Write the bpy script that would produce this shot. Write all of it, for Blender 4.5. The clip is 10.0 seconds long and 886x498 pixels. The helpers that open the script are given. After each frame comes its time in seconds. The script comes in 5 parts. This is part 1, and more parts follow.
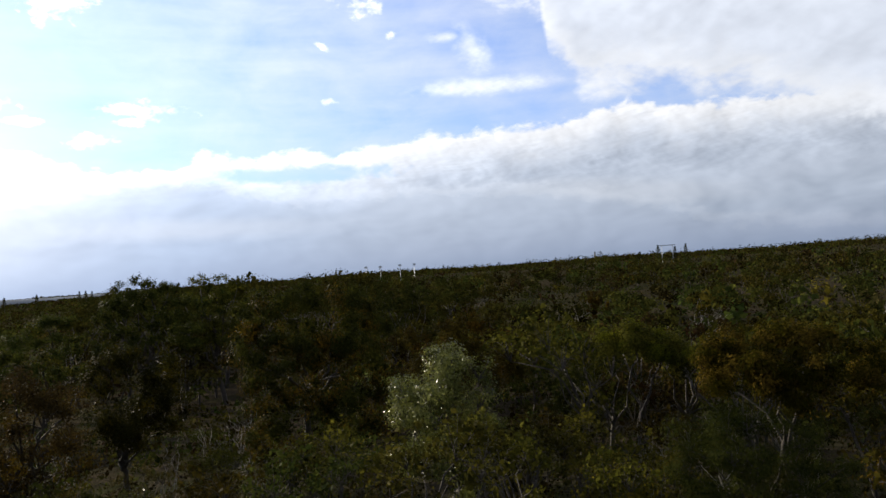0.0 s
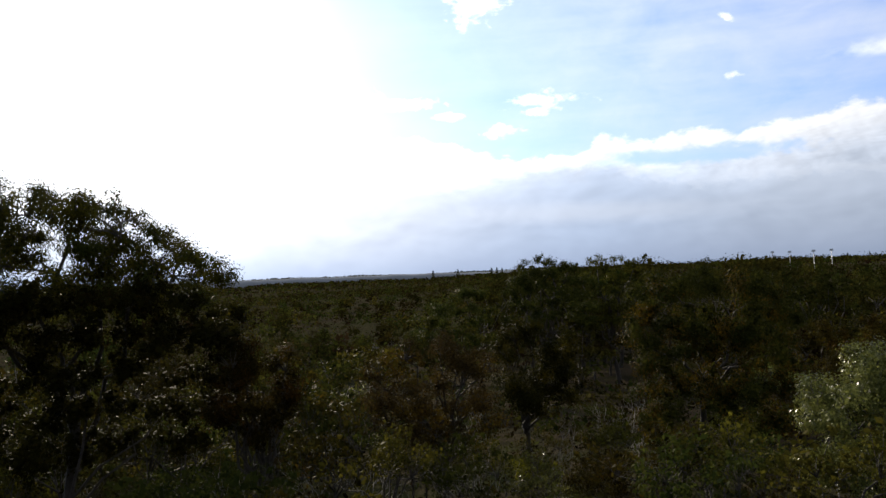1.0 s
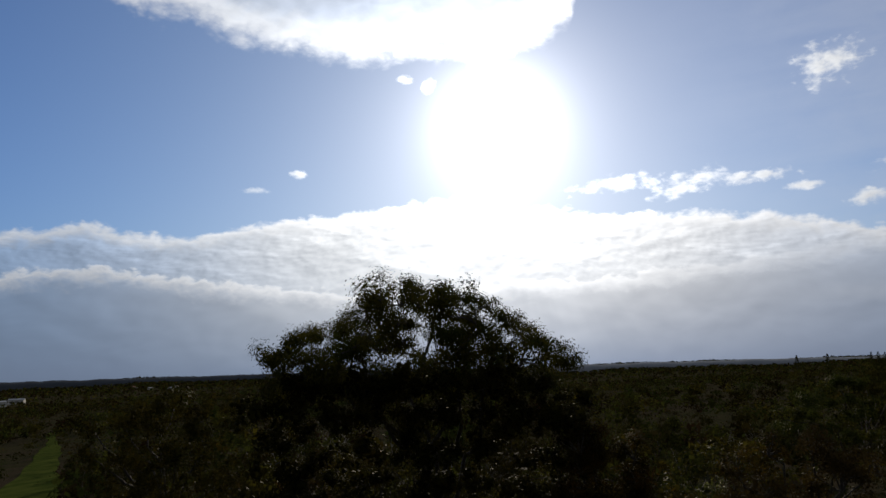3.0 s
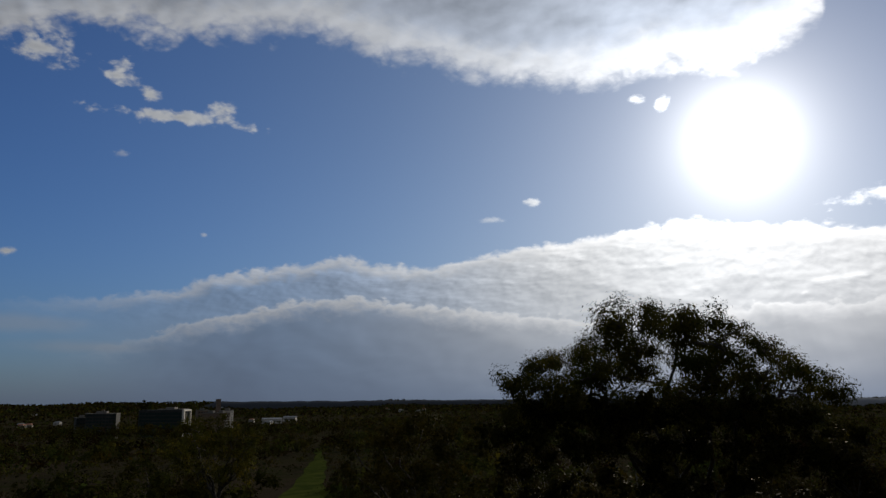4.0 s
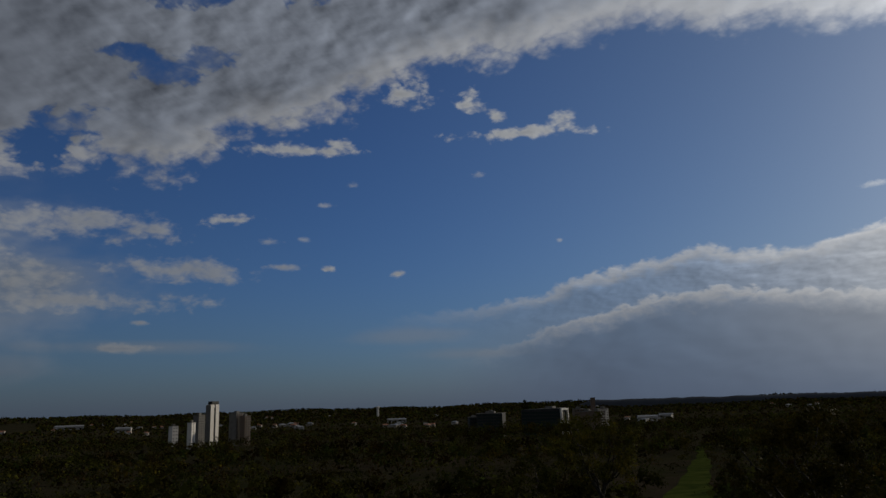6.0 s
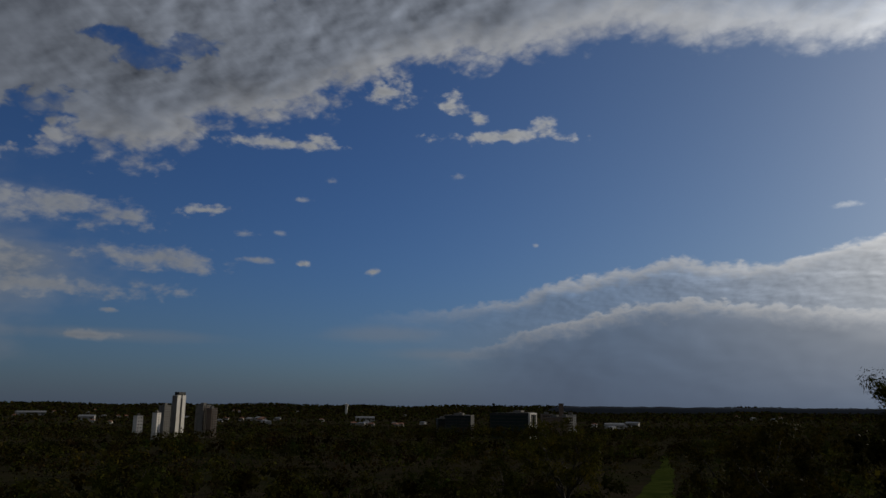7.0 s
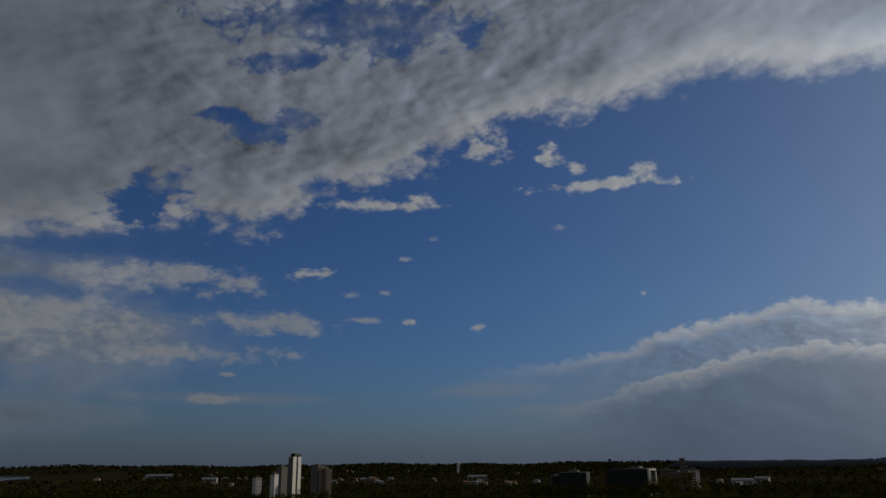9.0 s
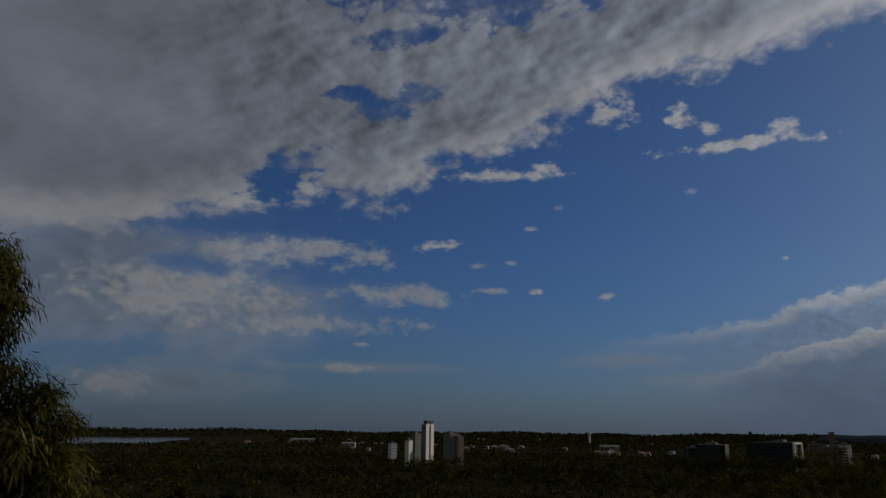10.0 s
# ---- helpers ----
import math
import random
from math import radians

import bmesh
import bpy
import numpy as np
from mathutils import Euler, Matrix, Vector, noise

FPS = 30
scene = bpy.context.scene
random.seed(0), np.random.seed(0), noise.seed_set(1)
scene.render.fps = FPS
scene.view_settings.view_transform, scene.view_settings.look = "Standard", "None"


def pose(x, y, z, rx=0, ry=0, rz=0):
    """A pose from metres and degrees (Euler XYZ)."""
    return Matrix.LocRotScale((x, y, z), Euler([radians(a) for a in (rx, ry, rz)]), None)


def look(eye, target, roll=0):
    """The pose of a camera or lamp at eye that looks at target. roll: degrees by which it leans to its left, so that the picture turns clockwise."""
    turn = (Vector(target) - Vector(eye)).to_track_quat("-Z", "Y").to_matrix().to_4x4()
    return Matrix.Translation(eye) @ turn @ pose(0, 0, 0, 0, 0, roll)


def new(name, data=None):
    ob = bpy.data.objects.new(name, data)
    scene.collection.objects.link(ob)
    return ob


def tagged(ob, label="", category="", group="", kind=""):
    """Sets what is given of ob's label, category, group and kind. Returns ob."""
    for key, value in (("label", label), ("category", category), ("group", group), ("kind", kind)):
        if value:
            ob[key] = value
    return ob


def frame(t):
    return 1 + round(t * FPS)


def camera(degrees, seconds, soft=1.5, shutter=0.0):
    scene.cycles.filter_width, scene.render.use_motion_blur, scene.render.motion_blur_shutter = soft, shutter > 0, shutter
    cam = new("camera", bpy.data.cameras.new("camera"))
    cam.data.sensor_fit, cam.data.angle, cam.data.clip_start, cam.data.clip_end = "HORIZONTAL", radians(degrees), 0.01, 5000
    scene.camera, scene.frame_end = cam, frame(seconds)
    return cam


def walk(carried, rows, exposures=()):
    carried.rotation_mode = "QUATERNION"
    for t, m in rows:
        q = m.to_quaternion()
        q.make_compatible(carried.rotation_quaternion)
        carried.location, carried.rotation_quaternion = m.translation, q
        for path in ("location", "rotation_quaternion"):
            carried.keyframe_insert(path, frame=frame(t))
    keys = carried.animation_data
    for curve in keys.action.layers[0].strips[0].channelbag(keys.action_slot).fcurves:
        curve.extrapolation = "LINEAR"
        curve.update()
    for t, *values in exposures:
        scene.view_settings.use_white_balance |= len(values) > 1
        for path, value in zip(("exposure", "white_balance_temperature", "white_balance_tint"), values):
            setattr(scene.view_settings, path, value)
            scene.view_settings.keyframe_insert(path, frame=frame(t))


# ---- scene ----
cam = camera(61.60, 10.0)
EYE = (0.0, 0.0, 50.0)
# seconds, yaw, pitch, roll of a camera that turns on the spot
TURNS = [
    (0.0, 0.00, 1.51, 3.97),
    (0.1, 7.11, 1.36, 3.76),
    (0.2, 14.00, 1.19, 3.69),
    (0.3, 19.29, 0.96, 3.26),
    (0.4, 24.26, 0.85, 3.01),
    (0.5, 26.81, 0.67, 2.29),
    (1.0, 29.84, 1.74, 2.16),
    (1.5, 34.36, 2.98, 1.99),
    (2.0, 39.47, 5.85, 1.82),
    (2.5, 46.55, 8.40, 2.70),
    (3.0, 55.81, 9.07, 1.76),
    (3.2, 61.27, 8.95, 0.94),
    (4.3, 76.96, 12.47, 0.18),
    (4.5, 79.75, 12.98, -0.23),
    (5.0, 91.16, 15.05, -0.33),
    (5.5, 98.34, 12.65, 1.61),
    (5.7, 100.91, 12.05, 2.65),
    (6.8, 100.64, 11.68, -0.66),
    (7.0, 99.16, 11.79, -0.48),
    (7.5, 97.44, 12.73, -0.29),
    (8.0, 97.22, 13.93, -0.14),
    (8.5, 98.94, 14.79, 0.43),
    (9.0, 107.51, 15.99, 0.51),
    (9.5, 112.93, 16.35, 0.10),
    (10.0, 117.21, 13.71, -0.51),
]
STOPS = [(0.0, 0.9), (0.5, 0.9), (1.0, 0.8), (1.5, 0.6), (2.0, 0.2), (2.5, -0.15), (3.2, -0.5), (4.5, -1.0),
         (5.5, -1.2), (7.0, -1.2), (8.5, -1.25), (10.0, -1.3)]
walk(cam, [(t, pose(*EYE, 90 + p, r, y)) for t, y, p, r in TURNS], STOPS)

# ---- sun and sky ----
SUN_AZ, SUN_EL = 50.9, 18.3


def heading(az, el=0.0):
    """The unit vector towards an azimuth (anticlockwise from +y) and elevation, in degrees."""
    a, e = radians(az), radians(el)
    return Vector((-math.sin(a) * math.cos(e), math.cos(a) * math.cos(e), math.sin(e)))


sun = new("sun", bpy.data.lights.new("sun", "SUN"))
sun.data.energy, sun.data.angle, sun.data.color = 5.0, radians(0.6), (1.0, 0.87, 0.68)
sun.matrix_world = look((0, 0, 200), Vector((0, 0, 200)) - heading(SUN_AZ, SUN_EL))

world = bpy.data.worlds.new("sky")
scene.world = world
world.use_nodes = True
WT = world.node_tree
WT.nodes.clear()


class Sock:
    """A node socket with arithmetic, so that a node tree reads as formulas."""

    def __init__(self, tree, out):
        self.tree, self.out = tree, out

    def op(self, kind, *others):
        n = self.tree.nodes.new("ShaderNodeMath")
        n.operation = kind
        for i, o in enumerate((self, *others)):
            if isinstance(o, Sock):
                self.tree.links.new(o.out, n.inputs[i])
            else:
                n.inputs[i].default_value = o
        return Sock(self.tree, n.outputs[0])

    def __add__(self, o): return self.op("ADD", o)
    def __sub__(self, o): return self.op("SUBTRACT", o)
    def __mul__(self, o): return self.op("MULTIPLY", o)
    def __truediv__(self, o): return self.op("DIVIDE", o)

    def rev(self, a=1.0):
        return (self * -1.0) + a

    def step(self, a, b):
        n = self.tree.nodes.new("ShaderNodeMapRange")
        n.interpolation_type = "SMOOTHSTEP"
        self.tree.links.new(self.out, n.inputs[0])
        n.inputs[1].default_value, n.inputs[2].default_value = a, b
        return Sock(self.tree, n.outputs[0])


def node(tree, kind, **inputs):
    n = tree.nodes.new(kind)
    for k, v in inputs.items():
        key = k.replace("_", " ")
        if isinstance(v, Sock):
            tree.links.new(v.out, n.inputs[key])
        else:
            n.inputs[key].default_value = v
    return n


def fbm(tree, vec, scale, detail=6.0, rough=0.55, warp=0.0, lac=2.0):
    n = node(tree, "ShaderNodeTexNoise", Vector=vec, Scale=scale, Detail=detail, Roughness=rough, Distortion=warp, Lacunarity=lac)
    return Sock(tree, n.outputs[0])


def mapped(tree, vec, loc=(0, 0, 0), rot=(0, 0, 0), size=(1, 1, 1), kind="POINT"):
    n = node(tree, "ShaderNodeMapping", Vector=vec, Location=loc, Rotation=rot, Scale=size)
    n.vector_type = kind
    return Sock(tree, n.outputs[0])


def ramp(tree, fac, stops, interp="LINEAR"):
    n = tree.nodes.new("ShaderNodeValToRGB")
    tree.links.new(fac.out, n.inputs[0])
    r = n.color_ramp
    r.interpolation = interp
    while len(r.elements) < len(stops):
        r.elements.new(0.5)
    for e, (p, c) in zip(r.elements, stops):
        e.position = p
        e.color = (*c, 1) if len(c) == 3 else c
    return Sock(tree, n.outputs[0])


def blend(tree, fac, a, b, kind="MIX"):
    n = tree.nodes.new("ShaderNodeMix")
    n.data_type, n.blend_type = "RGBA", kind
    for i, v in ((0, fac), (6, a), (7, b)):
        if isinstance(v, Sock):
            tree.links.new(v.out, n.inputs[i])
        else:
            n.inputs[i].default_value = v if i == 0 else (*v, 1)
    return Sock(tree, n.outputs[2])


def scaled(tree, colour, f):
    n = tree.nodes.new("ShaderNodeVectorMath")
    n.operation = "SCALE"
    tree.links.new(colour.out, n.inputs[0])
    if isinstance(f, Sock):
        tree.links.new(f.out, n.inputs[3])
    else:
        n.inputs[3].default_value = f
    return Sock(tree, n.outputs[0])


def build_sky():
    t = WT
    way = Sock(t, t.nodes.new("ShaderNodeTexCoord").outputs["Generated"])
    sep = t.nodes.new("ShaderNodeSeparateXYZ")
    t.links.new(way.out, sep.inputs[0])
    x, y, z = (Sock(t, o) for o in sep.outputs)
    az = (x * -1.0).op("ARCTAN2", y) * (180 / math.pi)
    el = z.op("ARCSINE") * (180 / math.pi)
    comb = t.nodes.new("ShaderNodeCombineXYZ")
    t.links.new(az.out, comb.inputs[0])
    t.links.new(el.out, comb.inputs[1])
    ae = Sock(t, comb.outputs[0])
    dot = t.nodes.new("ShaderNodeVectorMath")
    dot.operation = "DOT_PRODUCT"
    t.links.new(way.out, dot.inputs[0])
    dot.inputs[1].default_value = heading(SUN_AZ, SUN_EL)
    gap = Sock(t, dot.outputs["Value"]).op("MINIMUM", 1.0).op("ARCCOSINE") * (180 / math.pi)

    sky = t.nodes.new("ShaderNodeTexSky")
    sky.sky_type, sky.sun_disc = "NISHITA", False
    sky.sun_elevation, sky.sun_rotation = radians(SUN_EL), radians(-SUN_AZ)
    sky.altitude, sky.air_density, sky.dust_density, sky.ozone_density = 100, 1.0, SKY["dust"], 3.0
    hue = blend(t, gap.step(8.0, 60.0), SKY["near"], SKY["far"])
    base = blend(t, 1.0, scaled(t, Sock(t, sky.outputs[0]), SKY["strength"]), hue, "MULTIPLY")

    # bright veil round the sun
    core = (gap * (-1 / 1.9)).op("EXPONENT") * 6.0 + (gap * (-1 / 6.0)).op("EXPONENT") * 0.34
    tail = (gap * (-1 / 14.0)).op("EXPONENT") * 0.20 + (gap * (-1 / 32.0)).op("EXPONENT") * 0.05

    # a small step towards the sun, to light the clouds' near sides
    sx, sy = az.rev(SUN_AZ), el.rev(SUN_EL)
    size = (sx * sx + sy * sy).op("SQRT") + 2.0

    def sunward(step):
        off = t.nodes.new("ShaderNodeCombineXYZ")
        t.links.new((az + sx / size * step).out, off.inputs[0])
        t.links.new((el + sy / size * step).out, off.inputs[1])
        return Sock(t, off.outputs[0])

    ahead, close = sunward(0.8), sunward(0.35)
    ray = t.nodes.new("ShaderNodeCombineXYZ")
    t.links.new((sx.op("ARCTAN2", sy) * 5.0).out, ray.inputs[0])

    # noises in azimuth and elevation: level streaks, billows, ripples, slanting lumps and fine tufts
    def billow(v, deep):
        return (fbm(t, mapped(t, v, (3.1, 7.7, 0), size=(0.17, 0.32, 1)), 1.0, deep, 0.6, 0.25) - 0.5) * 2.2

    def ripples(v, deep):
        return (fbm(t, mapped(t, v, (5.3, 1.9, 2), size=(0.17, 0.6, 1)), 1.0, deep, 0.6, 0.15) - 0.5) * 2.2

    def lumps(v, deep):
        return (fbm(t, mapped(t, v, (2.0, 1.0, 5), (0, 0, radians(-18)), (4.4, 2.5, 1), "TEXTURE"), 1.0, deep, 0.55, 0.15) - 0.5) * 2.2

    def tufts(v, deep):
        return (fbm(t, mapped(t, v, (9.1, 2.7, 4), size=(0.75, 1.3, 1)), 1.0, deep, 0.62, 0.15) - 0.5) * 2.2

    flat = (fbm(t, mapped(t, ae, size=(0.05, 0.5, 1)), 1.0, 6.0, 0.5, 0.15) - 0.5) * 2.2
    puff, ripple, lump, fine = billow(ae, 9.0), ripples(ae, 8.0), lumps(ae, 7.0), tufts(ae, 7.0)
    puff_lit = billow(ae, 2.5) - billow(ahead, 2.5)
    ripple_lit = ripples(ae, 3.5) - ripples(close, 3.5)
    lump_lit, lump_soft = lumps(ae, 2.0) - lumps(ahead, 2.0), lumps(ae, 2.0)
    ripple_soft, puff_soft = ripples(ae, 5.0), billow(ae, 3.0)
    fine_lit = tufts(ae, 3.0) - tufts(close, 3.0)

    # cauliflower cells
    def cells(v, x_of, y_of):
        bent = t.nodes.new("ShaderNodeCombineXYZ")
        t.links.new((fbm(t, mapped(t, v, (2, 5, 1), size=(0.3, 0.5, 1)), 1.0, 3.0) * 1.6 + x_of * 0.62).out, bent.inputs[0])
        t.links.new((fbm(t, mapped(t, v, (7, 1, 3), size=(0.3, 0.5, 1)), 1.0, 3.0) * 1.2 + y_of).out, bent.inputs[1])
        vor = node(t, "ShaderNodeTexVoronoi", Vector=Sock(t, bent.outputs[0]), Scale=1.0, Detail=2.5, Roughness=0.55)
        vor.feature = "SMOOTH_F1"
        vor.inputs["Smoothness"].default_value = 0.35
        return Sock(t, vor.outputs["Distance"]).rev(0.6)

    cell = cells(ae, az, el)
    cell_lit = cell - cells(close, az + sx / size * 0.35, el + sy / size * 0.35)
    broad = (fbm(t, mapped(t, ae, (1.3, 4.2, 6), size=(0.055, 0.11, 1)), 1.0, 4.0, 0.5, 0.3) - 0.5) * 2.2
    beam = (fbm(t, Sock(t, ray.outputs[0]), 1.0, 3.0, 0.5) - 0.5) * 2.2

    def edge(west_points, east_points):
        """An elevation along the azimuth, given west and east of the sun's side."""
        def one(points, lo, hi):
            n = t.nodes.new("ShaderNodeSeparateColor")
            t.links.new(ramp(t, (az - lo) * (1 / (hi - lo)), [((a - lo) / (hi - lo), (e / 40,) * 3) for a, e in points]).out, n.inputs[0])
            return Sock(t, n.outputs[0]) * 40.0
        w, e = one(west_points, -60.0, 52.0), one(east_points, 50.0, 162.0)
        return w + (e - w) * az.step(50.5, 51.5)

    # the high deck, by its lower edge
    deck_edge = edge([(-45, 4), (-30, 8), (-24, 10.5), (-20.4, 11.4), (-18, 12.4), (-11.5, 12.6), (-10.4, 14.3), (-9.2, 16.3), (-10, 18), (-8.5, 18.6), (-5.6, 19.8), (-3, 22), (4, 40), (43.2, 40), (43.9, 28),
                      (44.6, 25.4), (46.6, 24.2), (48.3, 23.8), (51, 23.0)],
                     [(51, 23.0), (54.5, 23.4), (57.5, 23.5), (60.1, 23.0), (62.9, 23.0), (67.3, 23.6), (71.1, 24.1), (74.6, 25.2), (78.2, 25.4), (81.1, 26.1), (84.6, 27.0), (88.2, 26.3), (91.4, 26.1), (95.3, 25.0),
                      (98.2, 25.3), (101.7, 24.6), (105.4, 23.5), (107.2, 22.6), (109, 21.5), (112.4, 20.3), (117.4, 19.2), (119.2, 17.8), (122.2, 16.5), (127.4, 16.1), (132.6, 15.5), (137, 14.5), (141, 13.6),
                      (147, 12.6), (160, 11)])
    deck = (el - deck_edge) + puff * (az.step(12.0, -2.0) * 1.6 + 0.8) + fine * 0.5 + cell * 0.9 + lump * 0.5 + 0.45
    # the low bank, by its upper edge
    bank_edge = edge([(-40, 12), (-27, 11), (-20.4, 11.3), (-18.4, 11.1), (-15.7, 11.9), (-13.6, 11.7), (-10, 10.9), (-5, 10.9), (0.3, 10.7), (3, 10.2), (7.3, 9.7), (10.7, 10.3), (13.7, 9.5), (17.5, 10.3), (18.8, 9.0), (24, 9.0),
                      (28.2, 9.9), (32, 10.8), (38.7, 11.4), (45.2, 11.9), (50, 12.7)],
                     [(50, 12.7), (55.9, 13.3), (60.2, 12.8), (64.6, 12.3), (69.5, 11.6), (71.5, 11.3), (73.2, 10.6), (75.9, 10.4), (79.5, 11.0), (81.7, 11.2), (83.5, 10.9), (87, 10.2), (90.5, 9.6), (93.8, 8.6), (97.5, 7.8), (102, 7.3),
                      (106.6, 6.6), (108.5, 5.6), (113, 3.5), (124, 1.0), (160, 0.5)])
    bank = (bank_edge - el) + puff * 0.7 + ripple * 0.3 + fine * 0.4 + cell * 0.6 - 0.1
    # a second rim in front of it, with smooth rain cloud below
    front_edge = edge([(-45, 0), (-21.7, 2.8), (-13.9, 5.2), (-6.4, 6.3), (-1.2, 6.7), (3.2, 6.8), (7.5, 6.8), (11.8, 7.0), (14.6, 7.6), (18.6, 8.8), (24, 8.3), (32, 7.4), (40, 7.0), (50, 6.8)],
                      [(50, 6.8), (60.5, 6.2), (66, 6.4), (71.7, 7.0), (76, 7.6), (80, 8.0), (83.6, 7.9), (87.9, 7.1), (91.8, 6.1), (95, 5.2), (98, 4.2), (106, 2.2), (125, -1), (160, -2)])
    front = (front_edge - el) + puff * 0.7 + ripple * 0.3 + fine * 0.5 + cell * 0.7

    def nearest(places):
        """How deep inside the nearest of some ovals, 1 at the middle and 0 on the rim."""
        best = None
        for a, e, w, h, lean in places:
            if abs(lean) < 5:
                n = t.nodes.new("ShaderNodeVectorMath")
                n.operation = "MULTIPLY"
                t.links.new(ae.out, n.inputs[0])
                n.inputs[1].default_value = (1 / w, 1 / h, 0)
                far = t.nodes.new("ShaderNodeVectorMath")
                far.operation = "DISTANCE"
                t.links.new(n.outputs[0], far.inputs[0])
                far.inputs[1].default_value = (a / w, e / h, 0)
                d = Sock(t, far.outputs["Value"]).rev()
            else:
                c, k = math.cos(radians(lean)), math.sin(radians(lean))
                u = az * (c / w) + el * (k / w) - (a * c + e * k) / w
                v = az * (-k / h) + el * (c / h) - (e * c - a * k) / h
                d = (u * u + v * v).op("SQRT").rev()
            best = d if best is None else best.op("MAXIMUM", d)
        return best

    # single clouds: azimuth, elevation, half width, half height, lean
    east_spots = [(98.5, 22.85, 1.5, 0.95, 0), (96.4, 21.7, 0.8, 0.5, 0), (103.8, 23.6, 2.5, 1.0, 0), (93.7, 20.3, 5.6, 0.55, 2), (91.3, 21.0, 1.6, 0.75, -30),
                  (112.5, 19.3, 5.6, 0.55, -4), (109, 19.7, 1.3, 0.55, 0), (110.2, 10.3, 0.75, 0.36, 0), (104.7, 9.9, 0.7, 0.33, 0), (66.4, 14.8, 0.9, 0.4, 0),
                  (117.5, 13.9, 2.0, 0.45, -6), (58.3, 21.9, 0.9, 0.4, 0), (56.2, 21.5, 0.8, 0.45, 0)]
    west_spots = [(26.7, 19.8, 2.6, 1.35, -8), (4.9, 20.0, 2.2, 1.1, 0), (22.3, 12.6, 4.0, 0.7, 0), (22.4, 11.9, 1.2, 0.55, 0), (29.2, 11.8, 1.5, 0.4, 0), (25.1, 10.55, 1.6, 0.6, 0), (7.9, 13.2, 0.6, 0.32, 0),
                  (31.8, 12.8, 2.9, 0.5, -3), (36.6, 13.0, 3.2, 0.85, -14), (2.8, 17.8, 0.5, 0.35, 0), (8.2, 17.2, 0.6, 0.3, 30), (41.5, 13.2, 3.5, 0.7, -4)]
    sheets = [(127.5, 13.0, 10.5, 1.7, 4), (120.4, 10.25, 6.8, 1.3, -2), (113.7, 10.5, 2.2, 0.4, -4), (128, 7.7, 9.5, 1.05, 0), (137, 9.4, 10, 2.7, 3), (140.3, 3.0, 4.0, 1.3, 8), (124.5, 4.5, 3.5, 0.5, 0), (123.5, 6.3, 1.0, 0.3, 0)]
    faint = [(98.2, 17.35, 1.4, 0.5, 0), (110.2, 15.2, 1.9, 0.4, 0), (114.8, 12.4, 1.6, 0.4, 0), (112, 12.6, 0.9, 0.3, 0), (91.9, 12.0, 0.5, 0.3, 0), (70.0, 13.6, 1.6, 0.4, 0), (108.4, 16.8, 0.9, 0.4, 0)]
    wisps = [(-3.4, 16.4, 2.2, 1.3, 55), (-4.0, 13.6, 6.5, 0.7, 0), (-1.5, 17.4, 1.6, 0.5, 0)]
    rough_edge = puff * 0.45 + fine * 0.75 + ripple * 0.25 + cell * 0.6
    spot = nearest([(a, e, w * 1.3, h * 1.3, k) for a, e, w, h, k in east_spots + west_spots]) + rough_edge + 0.02
    sheet = nearest(sheets) + puff * 0.7 + fine * 0.5 + ripple * 0.4 + cell * 0.5 + 0.05
    shred = nearest(faint) + rough_edge * 1.2 - 0.1
    wisp = nearest(wisps) + puff * 0.5 + lump * 0.3 + fine * 0.3

    # rifts where the blue shows through
    rifts = [(129.6, 19.2, 3.6, 1.4, -22), (119.7, 25.4, 3.0, 0.8, -6), (124.9, 25.1, 2.2, 0.6, 0), (115.0, 32.6, 13.0, 2.2, 0), (122.6, 24.2, 2.6, 0.9, 0), (132.5, 15.0, 6.0, 0.6, -6), (136.2, 11.6, 3.2, 0.75, 0),
             (121, 29.6, 4.0, 0.8, -10), (143.5, 4.9, 6.5, 1.0, -8), (10, 7.8, 6.0, 0.55, 4)]
    hole = (nearest(rifts) + fine * 0.5 + lump * -0.5 - cell * 0.6 + 0.15).step(-0.15, 0.85)
    broken = az.step(82.0, 106.0) * az.step(150.0, 128.0)

    body = deck.op("MINIMUM", 4.0) * 0.42 + (lump * 0.75 + fine * 0.25 + cell * 0.3) * broken - hole * 1.3
    deck_a, spot_a = (body + az.step(12.0, -2.0) * 0.2).step(-0.15, 0.95), spot.step(0.0, 0.75)
    bank_a = bank.step(-0.05, 0.6) * (az.step(108.5, 88.0) * 0.95) * hole.rev()
    # thickness: rims let the sun through, the middles are grey
    west, east = az.step(40.0, 0.0), az.step(0.0, 45.0)
    deck_t = deck.step(0.2, 4.6)
    deck_t = deck_t + nearest([(69, 29.5, 10, 3.4, 0)]).step(-0.2, 0.8) * 0.35
    deck_t = deck_t - west * (deck_t * 0.6 - 0.3)
    bank_t = bank.step(0.0, 1.5) * east + bank.step(0.1, 4.0) * east.rev()
    bank_t = bank_t - west * (bank_t * 0.3 - 0.1)
    fwd = (gap * (-1 / 9.0)).op("EXPONENT") * 2.6 + (gap * (-1 / 30.0)).op("EXPONENT") * 0.55 + 0.42
    upper = el.step(4.0, 8.0)
    calm = az.step(-10.0, 40.0) * 0.35 + 0.65

    def lit(thick, dark, shade):
        return (thick.rev() * (1.22 - dark) + dark + shade).op("MAXIMUM", 0.1) * fwd * SKY["cloud"]

    relief = lump_lit * 0.5 + cell_lit * 0.14 + fine_lit * 0.12 + puff_lit * 0.45
